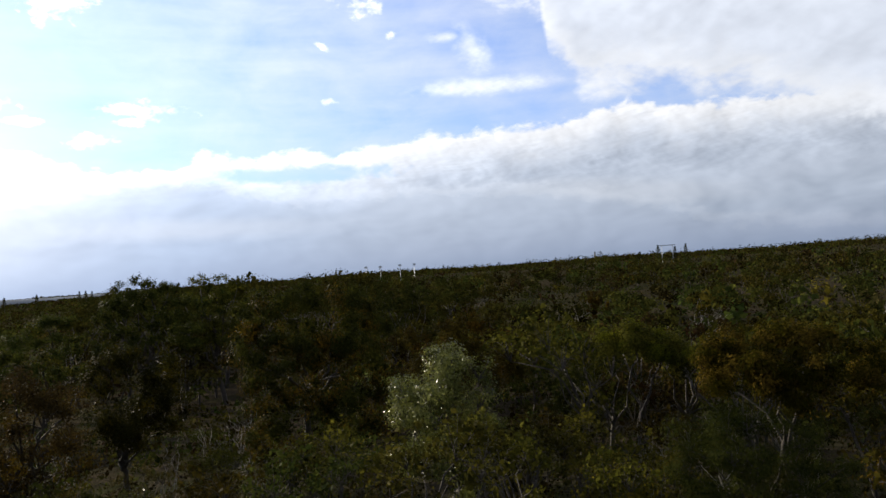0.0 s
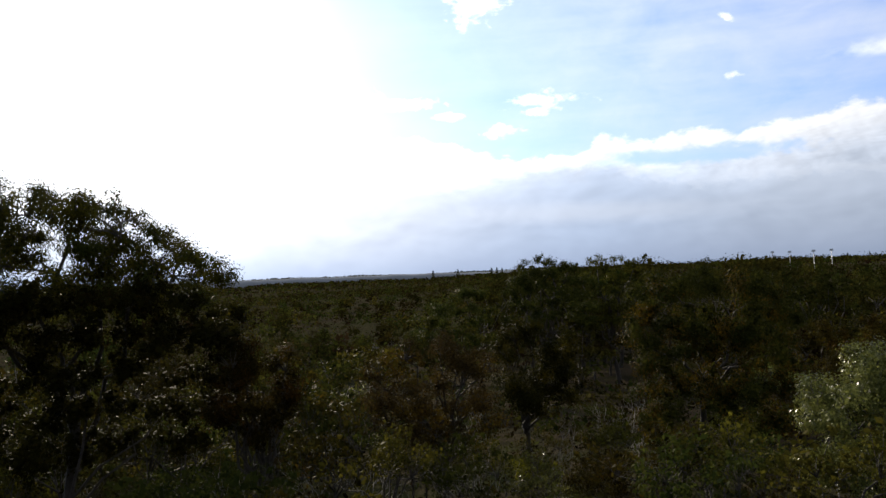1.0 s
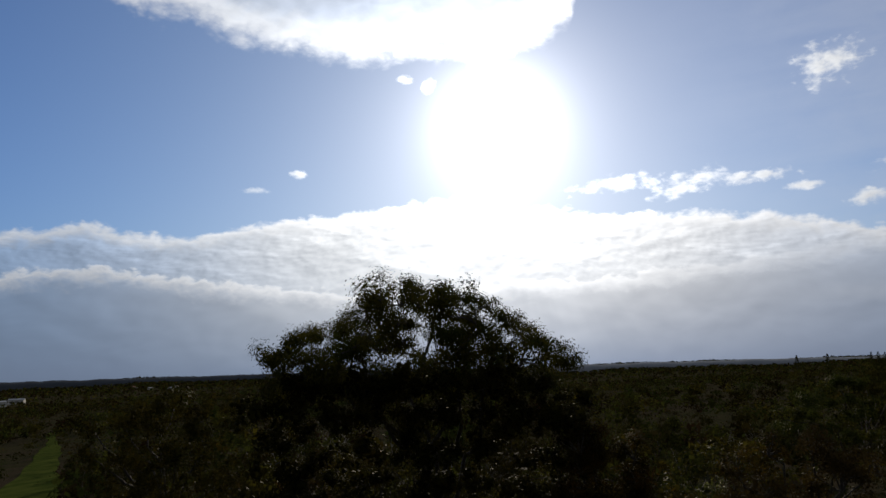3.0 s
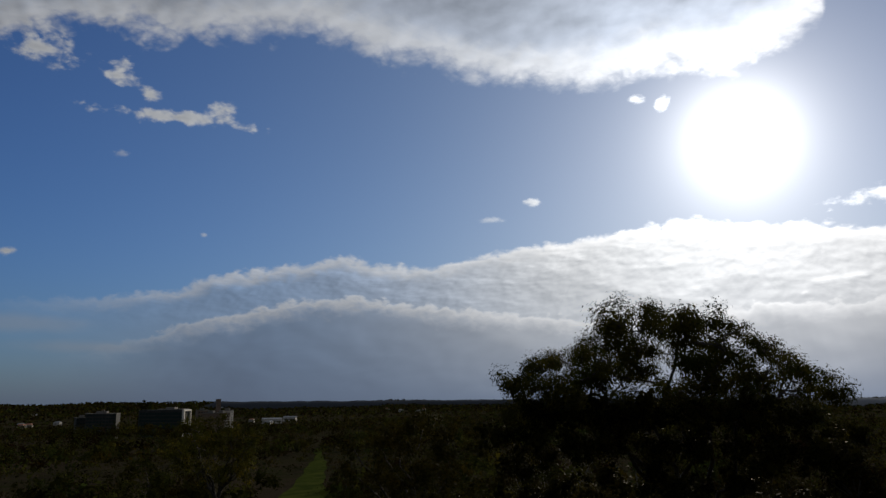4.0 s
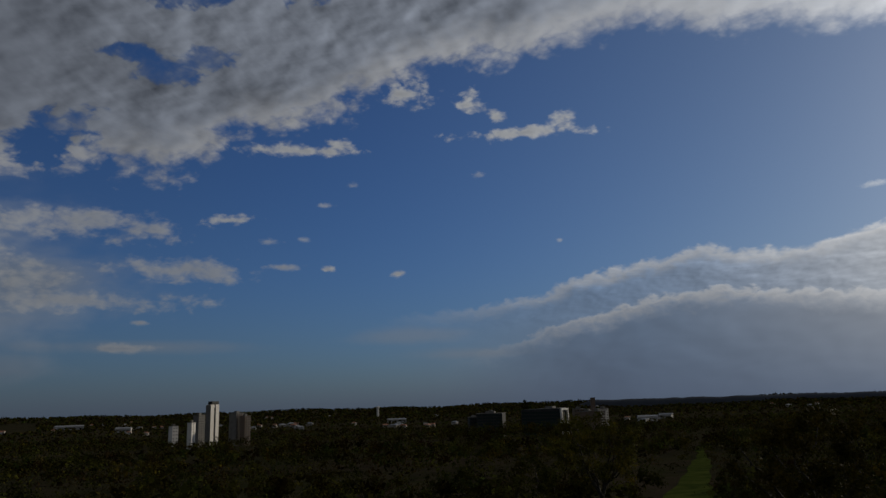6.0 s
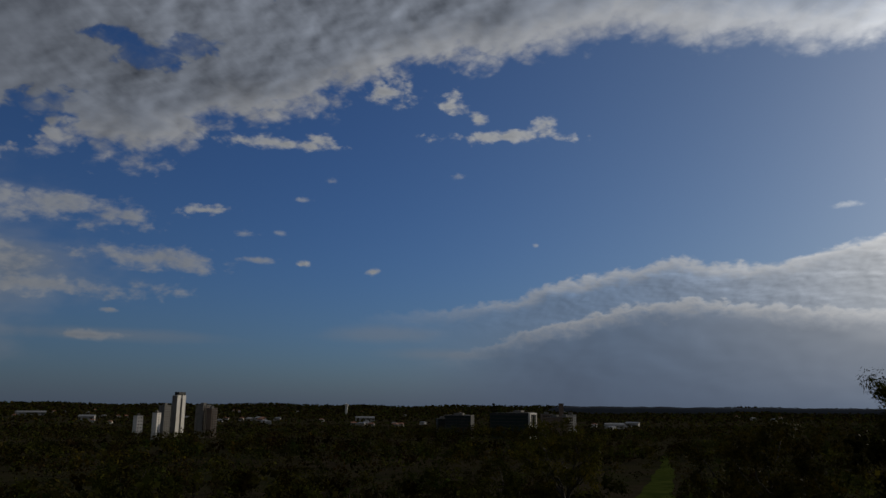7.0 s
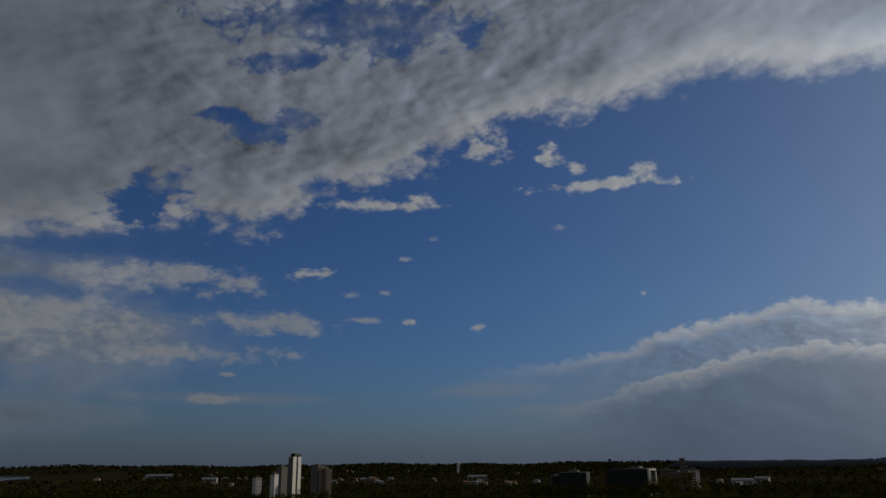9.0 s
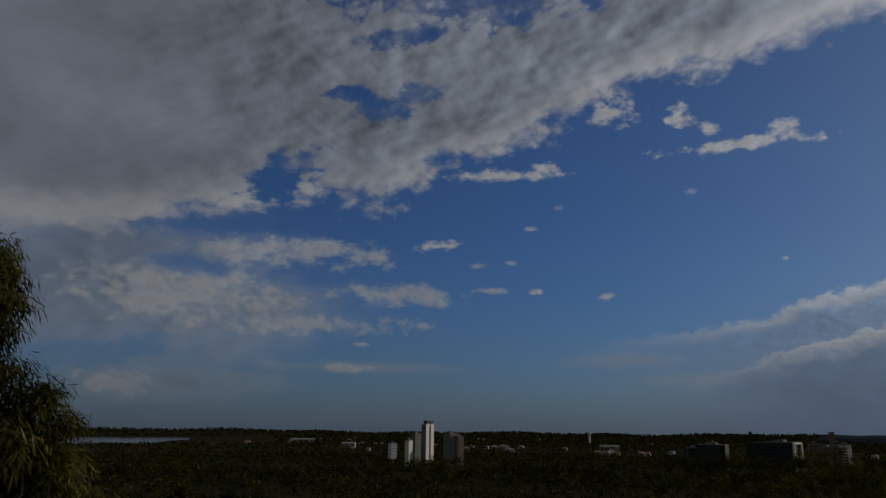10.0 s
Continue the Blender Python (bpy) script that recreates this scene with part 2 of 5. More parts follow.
    deck_c = scaled(t, blend(t, deck_t, (1.0, 0.99, 0.97), (0.84, 0.93, 1.10)),
                    lit(deck_t, 0.61, relief * (broken * 0.6 + 0.4) * calm * (az.step(146.0, 118.0) * 0.75 + 0.25) + lump_soft * 0.16 * broken + puff_soft * 0.22 * calm * (az.step(146.0, 118.0) * 0.6 + 0.4) + broad * 0.42 - broken * 0.07 + 0.14))
    grey = blend(t, gap.step(14.0, 40.0) * (west * -0.55 + 1.0), (0.97, 0.96, 0.94), (0.53, 0.75, 1.12))
    near_sun = gap.step(55.0, 10.0) * 0.12 + west * 0.08
    streaks = (ripple_lit * 0.5 + ripple_soft.step(0.0, 0.6) * 0.34 + fine_lit * 0.16 + cell_lit * 0.2 + cell * 0.15) * upper * calm
    bank_c = scaled(t, blend(t, bank_t, (1.0, 0.98, 0.95), grey), lit(bank_t, 0.88, puff_soft * west * 0.3 - bank_t * az.step(14.0, -14.0) * 0.3 + streaks + puff_lit * 0.22 + near_sun + bank.step(1.0, 0.0) * 0.22 * east))
    front_t = (front.step(-0.1, 1.7) + east.rev() * 0.35).op("MINIMUM", 1.0)
    front_c = scaled(t, blend(t, front_t, (1.0, 0.98, 0.95), grey), lit(front_t, 0.58, puff_soft * 0.1 + streaks * front.step(2.5, 0.0) * 0.7 + front.step(0.6, 0.0) * 0.3 + puff_lit * 0.18 + beam * gap.step(45.0, 12.0) * 0.24 + broad * 0.12 + near_sun + west * 0.1))
    spot_c = scaled(t, blend(t, 0.5, (1.0, 0.98, 0.95), (0.9, 0.95, 1.0)), lit(spot.step(0.2, 1.8), 0.74, puff_lit * 0.4 + fine_lit * 0.3 + cell_lit * 0.2 + 0.1))
    sheet_c = scaled(t, blend(t, sheet.step(0.2, 1.6), (0.98, 0.98, 0.97), (0.80, 0.91, 1.07)), lit(sheet.step(0.1, 1.5), 0.76, fine_lit * 0.16 + cell_lit * 0.12 + puff_lit * 0.25 + broad * 0.25 + 0.06))

    # thin high haze to the west of the sun, which whitens the blue
    thin = az.rev(0.0).step(-42.0, -8.0) * (flat * 0.25 + puff * 0.3 + 0.45).op("MAXIMUM", 0.0).op("MINIMUM", 0.8)
    full = blend(t, thin, base, scaled(t, blend(t, 0.0, (0.94, 0.98, 1.05), (1, 1, 1)), fwd * SKY["cloud"]))
    full = blend(t, bank_a * 0.95, full, bank_c)
    front_a = front.step(-0.05, 0.45)
    front_a = front_a - az.step(55.0, 25.0) * (front_a - front.step(-0.6, 2.4))
    full = blend(t, front_a * az.step(102.0, 88.0) * 0.9, full, front_c)
    # faint long bands of lighter cloud low over the horizon
    low = (nearest([(-14, 4.9, 12, 1.2, 8), (99, 3.7, 6, 0.6, 4), (104, 5.2, 6, 0.8, 4), (123, 4.6, 9, 0.6, 0), (18, 4.0, 14, 1.2, 0), (67, 4.2, 5, 0.8, 12)]) + puff * 0.5 + flat * 0.3).step(-0.1, 0.9)
    full = blend(t, low * 0.35, full, scaled(t, blend(t, 0.0, (0.95, 0.97, 1.0), (1, 1, 1)), fwd * SKY["cloud"] * 0.95))
    full = blend(t, wisp.step(-0.2, 0.9) * 0.6, full, spot_c)
    veil = (nearest([(144, 9.5, 20, 8.5, 0), (136, 8.5, 14, 4.0, 0), (138, 3.2, 10, 1.8, 0)]) + puff * 0.35 + flat * 0.2 + lump * 0.2).step(-0.1, 0.8) * (hole * 0.8).rev()
    veil_c = scaled(t, blend(t, veil, (0.9, 0.95, 1.02), (0.76, 0.89, 1.08)), lit(veil, 0.82, puff_lit * 0.4 + lump_lit * 0.2 + broad * 0.4))
    full = blend(t, veil * 0.82, full, veil_c)
    full = blend(t, sheet.step(0.0, 0.8) * 0.82 * (hole * 0.85).rev(), full, sheet_c)
    full = blend(t, shred.step(0.0, 0.9) * 0.5, full, spot_c)
    full = blend(t, spot_a * 0.9, full, spot_c)
    full = blend(t, deck_a * 0.95, full, deck_c)
    # grey rain haze at the horizon
    haze = (el.op("MAXIMUM", 0.0) * (-1 / 4.6)).op("EXPONENT") * 0.85
    haze_c = scaled(t, blend(t, 0.0, (0.565, 0.735, 1.10), (1, 1, 1)), fwd * SKY["cloud"] * 0.43)
    full = blend(t, haze, full, haze_c)
    glow = node(t, "ShaderNodeCombineColor")
    for i, (k, u, pale) in enumerate(((1.0, 0.76, 0.3), (0.97, 0.94, 0.1), (0.9, 1.16, 0.0))):
        t.links.new((core * k + tail * (az.step(62.0, 25.0) * pale + u)).out, glow.inputs[i])
    full = blend(t, 1.0, full, Sock(t, glow.outputs[0]), "ADD")
    bg = t.nodes.new("ShaderNodeBackground")
    t.links.new(full.out, bg.inputs[0])
    out = t.nodes.new("ShaderNodeOutputWorld")
    t.links.new(bg.outputs[0], out.inputs[0])


SKY = {"strength": 0.082, "dust": 0.35, "cloud": 1.0, "near": (0.95, 1.0, 1.13), "far": (0.52, 0.80, 1.27)}
build_sky()

# ---- materials ----


def material(name):
    m = bpy.data.materials.new(name)
    m.use_nodes = True
    tree = m.node_tree
    return m, tree, tree.nodes["Principled BSDF"], tree.nodes["Material Output"]


def bumped(tree, bsdf, height, strength, distance):
    n = node(tree, "ShaderNodeBump", Strength=strength, Distance=distance)
    tree.links.new(height.out, n.inputs["Height"])
    tree.links.new(n.outputs[0], bsdf.inputs["Normal"])


def leaf_material(name, dark, mid, light, gloss=0.5, through_light=0.36, spread=0.05, shine=0.002, grain=0.9, vary=1.4, by_tree=0.0):
    """Leaves: two-sided, waxy, with light coming through; each leaf and each plant a little different."""
    m, t, b, out = material(name)
    geo, info = t.nodes.new("ShaderNodeNewGeometry"), t.nodes.new("ShaderNodeObjectInfo")
    one = Sock(t, geo.outputs["Random Per Island"])
    place = Sock(t, geo.outputs["Position"])
    patch = fbm(t, place, grain, 3.0, 0.6)
    col = ramp(t, one * 0.4 + (patch - 0.5) * vary + 0.28, [(p, (c[0] * 0.95, c[1] * 0.95, c[2] * 0.85)) for p, c in ((0.0, dark), (0.45, mid), (0.8, light), (1.0, light))])
    plant = Sock(t, info.outputs["Random"])
    if by_tree:
        own = t.nodes.new("ShaderNodeAttribute")
        own.attribute_name = "tone"
        plant = Sock(t, own.outputs["Fac"])
    hsv = node(t, "ShaderNodeHueSaturation")
    t.links.new(col.out, hsv.inputs["Color"])
    t.links.new((plant * spread + (0.5 - spread / 2)).out, hsv.inputs["Hue"])
    t.links.new((plant * (1.2 if by_tree else 0.8) + (0.28 if by_tree else 0.36)).out, hsv.inputs["Value"])
    t.links.new(hsv.outputs[0], b.inputs["Base Color"])
    b.inputs["Roughness"].default_value, b.inputs["Specular IOR Level"].default_value = gloss, shine
    tr = t.nodes.new("ShaderNodeBsdfTranslucent")
    t.links.new(hsv.outputs[0], tr.inputs[0])
    mix = node(t, "ShaderNodeMixShader", Fac=through_light)
    t.links.new(b.outputs[0], mix.inputs[1])
    t.links.new(tr.outputs[0], mix.inputs[2])
    t.links.new(mix.outputs[0], out.inputs[0])
    return m


def rough_material(name, a, b_col, scale=1.0, rough=0.85, bump=0.4, dist=0.02, metal=0.0, spec=0.3):
    """A weathered surface: two colours mixed by noise at two scales, with fine relief."""
    m, t, b, out = material(name)
    co = t.nodes.new("ShaderNodeTexCoord")
    v = Sock(t, co.outputs["Object"])
    big, small = fbm(t, v, scale, 5.0, 0.6), fbm(t, v, scale * 9, 4.0, 0.6)
    fac = (big * 0.7 + small * 0.45 - 0.1).step(0.25, 0.75)
    t.links.new(blend(t, fac, a, b_col).out, b.inputs["Base Color"])
    b.inputs["Roughness"].default_value, b.inputs["Metallic"].default_value, b.inputs["Specular IOR Level"].default_value = rough, metal, spec
    bumped(t, b, small, bump, dist)
    return m


LEAF_OLIVE = leaf_material("leaf_olive", (0.0095, 0.0088, 0.0023), (0.0318, 0.0289, 0.0059), (0.0707, 0.0590, 0.0100), gloss=0.5, shine=0.003)
LEAF_GREEN = leaf_material("leaf_green", (0.0076, 0.0106, 0.0030), (0.0236, 0.0276, 0.0064), (0.0501, 0.0517, 0.0106), gloss=0.5, shine=0.003)
LEAF_YELLOW = leaf_material("leaf_yellow_green", (0.0196, 0.0215, 0.0025), (0.0490, 0.0490, 0.0049), (0.0930, 0.0783, 0.0088), through_light=0.45)
LEAF_SILVER = leaf_material("leaf_silver", (0.0300, 0.0350, 0.0100), (0.0850, 0.0930, 0.0250), (0.1900, 0.1950, 0.0540), gloss=0.26, through_light=0.36, shine=0.05)
LEAF_RUST = leaf_material("leaf_rust", (0.0190, 0.0140, 0.0030), (0.0540, 0.0370, 0.0058), (0.1150, 0.0720, 0.0095), through_light=0.35, gloss=0.5, shine=0.006)
LEAF_WEEPING = leaf_material("leaf_weeping", (0.030, 0.032, 0.006), (0.080, 0.078, 0.014), (0.160, 0.140, 0.030), through_light=0.4, gloss=0.3, shine=0.06)
LEAF_AMBER = leaf_material("leaf_amber", (0.034, 0.028, 0.005), (0.095, 0.075, 0.012), (0.190, 0.140, 0.022), through_light=0.42)
LEAF_BROWN = leaf_material("leaf_brown", (0.0125, 0.0095, 0.0040), (0.0300, 0.0215, 0.0080), (0.0560, 0.0380, 0.0140))
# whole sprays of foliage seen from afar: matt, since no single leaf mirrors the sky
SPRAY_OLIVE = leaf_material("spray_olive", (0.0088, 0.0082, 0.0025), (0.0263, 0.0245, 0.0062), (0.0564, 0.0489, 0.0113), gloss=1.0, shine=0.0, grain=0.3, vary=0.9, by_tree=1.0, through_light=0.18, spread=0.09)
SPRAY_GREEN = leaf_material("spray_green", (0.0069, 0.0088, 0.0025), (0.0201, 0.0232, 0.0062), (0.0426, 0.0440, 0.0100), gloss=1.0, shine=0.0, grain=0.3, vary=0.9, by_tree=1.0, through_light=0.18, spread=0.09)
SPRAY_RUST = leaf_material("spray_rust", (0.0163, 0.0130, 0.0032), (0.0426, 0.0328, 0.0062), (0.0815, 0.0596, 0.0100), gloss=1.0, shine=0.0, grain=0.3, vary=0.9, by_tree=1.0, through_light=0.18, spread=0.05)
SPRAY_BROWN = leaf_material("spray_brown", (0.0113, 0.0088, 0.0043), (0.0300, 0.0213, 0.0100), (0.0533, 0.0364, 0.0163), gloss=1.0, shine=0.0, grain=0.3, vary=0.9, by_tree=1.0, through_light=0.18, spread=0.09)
BARK = rough_material("bark", (0.014, 0.012, 0.010), (0.040, 0.034, 0.029), 3.0, 0.9, 0.7, 0.03)
DEAD_WOOD = rough_material("dead_wood", (0.10, 0.09, 0.08), (0.20, 0.185, 0.165), 5.0, 0.85, 0.5, 0.02)


def ground_material():
    m, t, b, out = material("leaf_litter")
    geo = t.nodes.new("ShaderNodeNewGeometry")
    v = Sock(t, geo.outputs["Position"])
    big, mid_n, small = fbm(t, v, 0.012, 4.0, 0.6), fbm(t, v, 0.18, 5.0, 0.65), fbm(t, v, 4.0, 4.0, 0.65)
    soil = blend(t, small.step(0.3, 0.7), (0.016, 0.013, 0.009), (0.036, 0.029, 0.020))
    scrub = blend(t, small.step(0.3, 0.7), (0.009, 0.011, 0.005), (0.024, 0.026, 0.011))
    t.links.new(blend(t, (mid_n * 0.7 + big * 0.5).step(0.45, 0.72), scrub, soil).out, b.inputs["Base Color"])
    b.inputs["Roughness"].default_value, b.inputs["Specular IOR Level"].default_value = 1.0, 0.0
    bumped(t, b, mid_n + small * 0.4, 0.8, 0.3)
    return m


def grass_material():
    m, t, b, out = material("mown_grass")
    geo = t.nodes.new("ShaderNodeNewGeometry")
    v = Sock(t, geo.outputs["Position"])
    big, small = fbm(t, v, 0.15, 4.0, 0.6), fbm(t, v, 6.0, 4.0, 0.7)
    t.links.new(blend(t, (big * 0.8 + small * 0.4).step(0.35, 0.8), (0.016, 0.026, 0.006), (0.042, 0.052, 0.012)).out, b.inputs["Base Color"])
    b.inputs["Roughness"].default_value, b.inputs["Specular IOR Level"].default_value = 1.0, 0.0
    bumped(t, b, small, 0.6, 0.05)
    return m


def water_material():
    m, t, b, out = material("river_water")
    geo = t.nodes.new("ShaderNodeNewGeometry")
    v = Sock(t, geo.outputs["Position"])
    b.inputs["Base Color"].default_value = (0.03, 0.045, 0.055, 1)
    b.inputs["Roughness"].default_value = 0.12
    bumped(t, b, fbm(t, v, 0.3, 5.0, 0.6), 0.15, 0.2)
    return m


GROUND, GRASS, WATER = ground_material(), grass_material(), water_material()
CREAM_RENDER = rough_material("cream_render", (0.20, 0.19, 0.165), (0.30, 0.285, 0.25), 0.4, 0.85, 0.15, 0.01)
CONCRETE = rough_material("pale_concrete", (0.28, 0.27, 0.25), (0.38, 0.37, 0.345), 0.25, 0.8, 0.2, 0.02)
GREY_CONCRETE = rough_material("grey_concrete", (0.09, 0.088, 0.083), (0.15, 0.145, 0.137), 0.25, 0.85, 0.2, 0.02)
BROWN_BRICK = rough_material("brown_brick", (0.085, 0.062, 0.048), (0.15, 0.112, 0.085), 0.6, 0.9, 0.3, 0.02)
DARK_PANEL = rough_material("dark_panel", (0.016, 0.019, 0.019), (0.034, 0.037, 0.037), 0.3, 0.6, 0.1, 0.01, 0.0, 0.1)
GREEN_GLASS = rough_material("green_glass", (0.012, 0.022, 0.021), (0.022, 0.036, 0.034), 0.15, 0.12, 0.05, 0.01, 0.0, 0.12)
WINDOW_GLASS = rough_material("window_glass", (0.012, 0.014, 0.017), (0.03, 0.034, 0.038), 0.4, 0.15, 0.05, 0.01, 0.0, 0.15)
WHITE_PAINT = rough_material("white_paint", (0.42, 0.41, 0.385), (0.55, 0.54, 0.51), 0.4, 0.6, 0.1, 0.01)
TILE_RED = rough_material("terracotta_roof", (0.20, 0.09, 0.055), (0.32, 0.15, 0.09), 0.8, 0.85, 0.4, 0.03)
ROOF_GREY = rough_material("metal_roof", (0.14, 0.145, 0.15), (0.24, 0.24, 0.245), 0.5, 0.45, 0.2, 0.01)
STEEL = rough_material("galvanised_steel", (0.25, 0.26, 0.27), (0.40, 0.41, 0.42), 1.5, 0.5, 0.1, 0.005, 0.6)

# ---- the lie of the land ----


def curve(points):
    xs, ys = zip(*points)
    return lambda v: np.interp(v, xs, ys)


LOW = curve([(0, 4), (12, 7), (30, 10.5), (60, 15), (100, 18.5), (200, 22.5), (400, 28), (700, 34.5), (850, 38.5), (1000, 45), (1500, 49.5), (3000, 50), (4000, 40), (4750, 17), (9000, 17)])
RIVER = curve([(0, 4), (12, 7), (30, 10.5), (60, 15), (100, 18.5), (200, 22.5), (400, 28), (700, 34.5), (850, 38.5), (1000, 45), (1500, 50.5), (4330, 50.5), (4420, 40), (4760, 8), (9000, 8)])
HIGH = curve([(0, 4), (12, 7), (30, 10.5), (60, 13), (120, 15), (300, 15), (600, 11.6), (900, 8.0), (1100, 8.2), (2000, 16), (4600, 13), (9000, 13)])
SHOULDER = curve([(-180, 0), (-100, 0), (-60, 1), (18, 1), (30, 0.45), (46, 0.12), (58, 0.25), (76, 0.2), (86, 0), (180, 0)])
BASIN = curve([(-180, 0), (128, 0), (133, 1), (170, 1), (178, 0), (180, 0)])


def lie(x, y):
    """Height of the ground at x, y (numbers or arrays)."""
    r = np.hypot(x, y)
    a = np.degrees(np.arctan2(-np.asarray(x), np.asarray(y)))
    k, w = SHOULDER(a), BASIN(a)
    drop = (LOW(r) * (1 - w) + RIVER(r) * w) * (1 - k) + HIGH(r) * k
    roll = (np.sin(np.asarray(x) * 0.021 + 1.3) * np.cos(np.asarray(y) * 0.017) * 0.8 + np.sin(a * 0.35) * np.clip(r / 4000, 0, 1) * 3.5
            + np.sin(a * 0.9 + 1.1) * np.clip(r / 4000 - 0.4, 0, 1) * 4.0) * np.clip(r / 60, 0, 1)
    return EYE[2] - drop + roll * (1 - 0.9 * w * (r < 4350))


def polar(az, r):
    """x, y at an azimuth in degrees and a distance."""
    return -math.sin(radians(az)) * r, math.cos(radians(az)) * r


def mesh_from(name, verts, faces, mats, smooth=False):
    me = bpy.data.meshes.new(name)
    me.from_pydata(verts, [], faces)
    for m in mats:
        me.materials.append(m)
    if smooth:
        me.shade_smooth()
    me.update()
    return me


def mesh_quads(name, verts, mats, tone=None):
    """A mesh of loose quads from an (n, 4, 3) array; tone: how light or dark the plant of each quad is, 0 to 1."""
    n = len(verts)
    me = bpy.data.meshes.new(name)
    me.vertices.add(n * 4)
    me.vertices.foreach_set("co", np.ascontiguousarray(verts, dtype=np.float32).ravel())
    me.loops.add(n * 4)
    me.loops.foreach_set("vertex_index", np.arange(n * 4, dtype=np.int32))
    me.polygons.add(n)
    me.polygons.foreach_set("loop_start", np.arange(0, n * 4, 4, dtype=np.int32))
    for m in mats:
        me.materials.append(m)
    me.update(calc_edges=True)
    shade = me.attributes.new("tone", "FLOAT", "FACE")
    shade.data.foreach_set("value", np.full(n, 0.5, np.float32) if tone is None else tone.astype(np.float32))
    return me


def part(name, data, parent, label="", m=None):
    ob = new(name, data)
    ob.parent = parent
    if m is not None:
        ob.matrix_basis = m
    return tagged(ob, label) if label else ob


def build_ground():
    rings = np.concatenate([[0.0], np.geomspace(3, 9000, 110)])
    n = 300
    ang = np.radians(np.arange(n) * 360 / n)
    verts = [(0, 0, float(lie(0.0, 0.001)))]
    for r in rings[1:]:
        x, y = -np.sin(ang) * r, np.cos(ang) * r
        verts += list(zip(x.tolist(), y.tolist(), lie(x, y).tolist()))
    faces = [(0, 1 + (i + 1) % n, 1 + i)[::-1] for i in range(n)]
    for k in range(len(rings) - 2):
        a, b = 1 + k * n, 1 + (k + 1) * n
        faces += [(a + i, b + i, b + (i + 1) % n, a + (i + 1) % n) for i in range(n)]
    return tagged(new("ground", mesh_from("ground", verts, faces, [GROUND], True)), "rolling bushland ground of leaf litter and low scrub", "ground", kind="structure")


build_ground()

TRACK = [(87.0, 85), (86.2, 125), (84.2, 180), (83.3, 260), (83.0, 340), (83.1, 480)]


def track_gap(x, y):
    """Distance of x, y from the line of the grass track."""
    best = np.full(np.shape(x), 1e9)
    pts = [polar(*p) for p in TRACK]
    for (x0, y0), (x1, y1) in zip(pts, pts[1:]):
        dx, dy = x1 - x0, y1 - y0
        k = np.clip(((x - x0) * dx + (y - y0) * dy) / (dx * dx + dy * dy), 0, 1)
        best = np.minimum(best, np.hypot(x - x0 - k * dx, y - y0 - k * dy))
    return best


def build_track():
    verts, faces = [], []
    rows = 90
    for i in range(rows):
        f = i / (rows - 1) * (len(TRACK) - 1)
        k = min(int(f), len(TRACK) - 2)
        (x0, y0), (x1, y1) = polar(*TRACK[k]), polar(*TRACK[k + 1])
        u = f - k
        cx, cy = x0 + (x1 - x0) * u, y0 + (y1 - y0) * u
        side = Vector((y1 - y0, x0 - x1)).normalized()
        for j in range(7):
            w = (j / 3 - 1) * (1.9 + 7.6 * (1 - i / rows) ** 1.6 + 0.4 * math.sin(i * 0.7 + j) + 0.4 * math.sin(i * 0.23))
            px, py = cx + side.x * w, cy + side.y * w
            verts.append((px, py, float(lie(px, py)) + 0.12))
        if i:
            a = i * 7
            faces += [(a - 7 + j, a - 6 + j, a + 1 + j, a + j) for j in range(6)]
    return tagged(new("grass_track", mesh_from("grass_track", verts, faces, [GRASS], True)), "mown green grass track between the trees", "grass track", kind="structure")


build_track()


def build_river():
    n, verts, faces = 60, [], []
    for i in range(n + 1):
        a = 135.5 + 36 * i / n
        near = 2650 + 160 * math.sin(i * 0.9) + (500 if a > 150 else 0) + max(0, 138.5 - a) * 260
        for r in (near, 4345):
            verts.append((*polar(a, r), 0.6))
        if i:
            k = 2 * i
            faces.append((k - 2, k - 1, k + 1, k)[::-1])
    return tagged(new("river", mesh_from("river", verts, faces, [WATER])), "broad calm grey river beyond the trees", "river", kind="structure")


build_river()

# ---- plants ----


def tubes(name, paths, mat, sides=6):
    """Tapered tubes along paths of (point, radius), joined into one mesh."""
    verts, faces = [], []
    for path in paths:
        first = len(verts)
        for i, (p, r) in enumerate(path):
            q = path[min(i + 1, len(path) - 1)][0] - path[max(i - 1, 0)][0]
            q = q.normalized() if q.length > 1e-6 else Vector((0, 0, 1))
            u = q.cross(Vector((0.31, 0.87, 0.38))).normalized()
            w = q.cross(u)
            for s in range(sides):
                c = 2 * math.pi * s / sides
                verts.append(p + (u * math.cos(c) + w * math.sin(c)) * r)
            if i:
                a = first + (i - 1) * sides
                faces += [(a + s, a + (s + 1) % sides, a + sides + (s + 1) % sides, a + sides + s) for s in range(sides)]
        faces.append(tuple(first + (len(path) - 1) * sides + s for s in range(sides)))
    return mesh_from(name, [tuple(v) for v in verts], faces, [mat], True)


def bough(rng, a, b, r0, r1, steps=5, wander=0.12):
    """A crooked tapered limb from a to b."""
    path, size = [], (b - a).length
    for i in range(steps + 1):
        u = i / steps
        p = a.lerp(b, u)
        if 0 < i < steps:
            p = p + Vector(rng.normal(0, wander * size * 0.5, 3)) * math.sin(u * math.pi)
        p.z += 0.12 * size * math.sin(u * math.pi) * (1 if b.z > a.z else 0.5)
        path.append((p, r0 + (r1 - r0) * u))
    return path


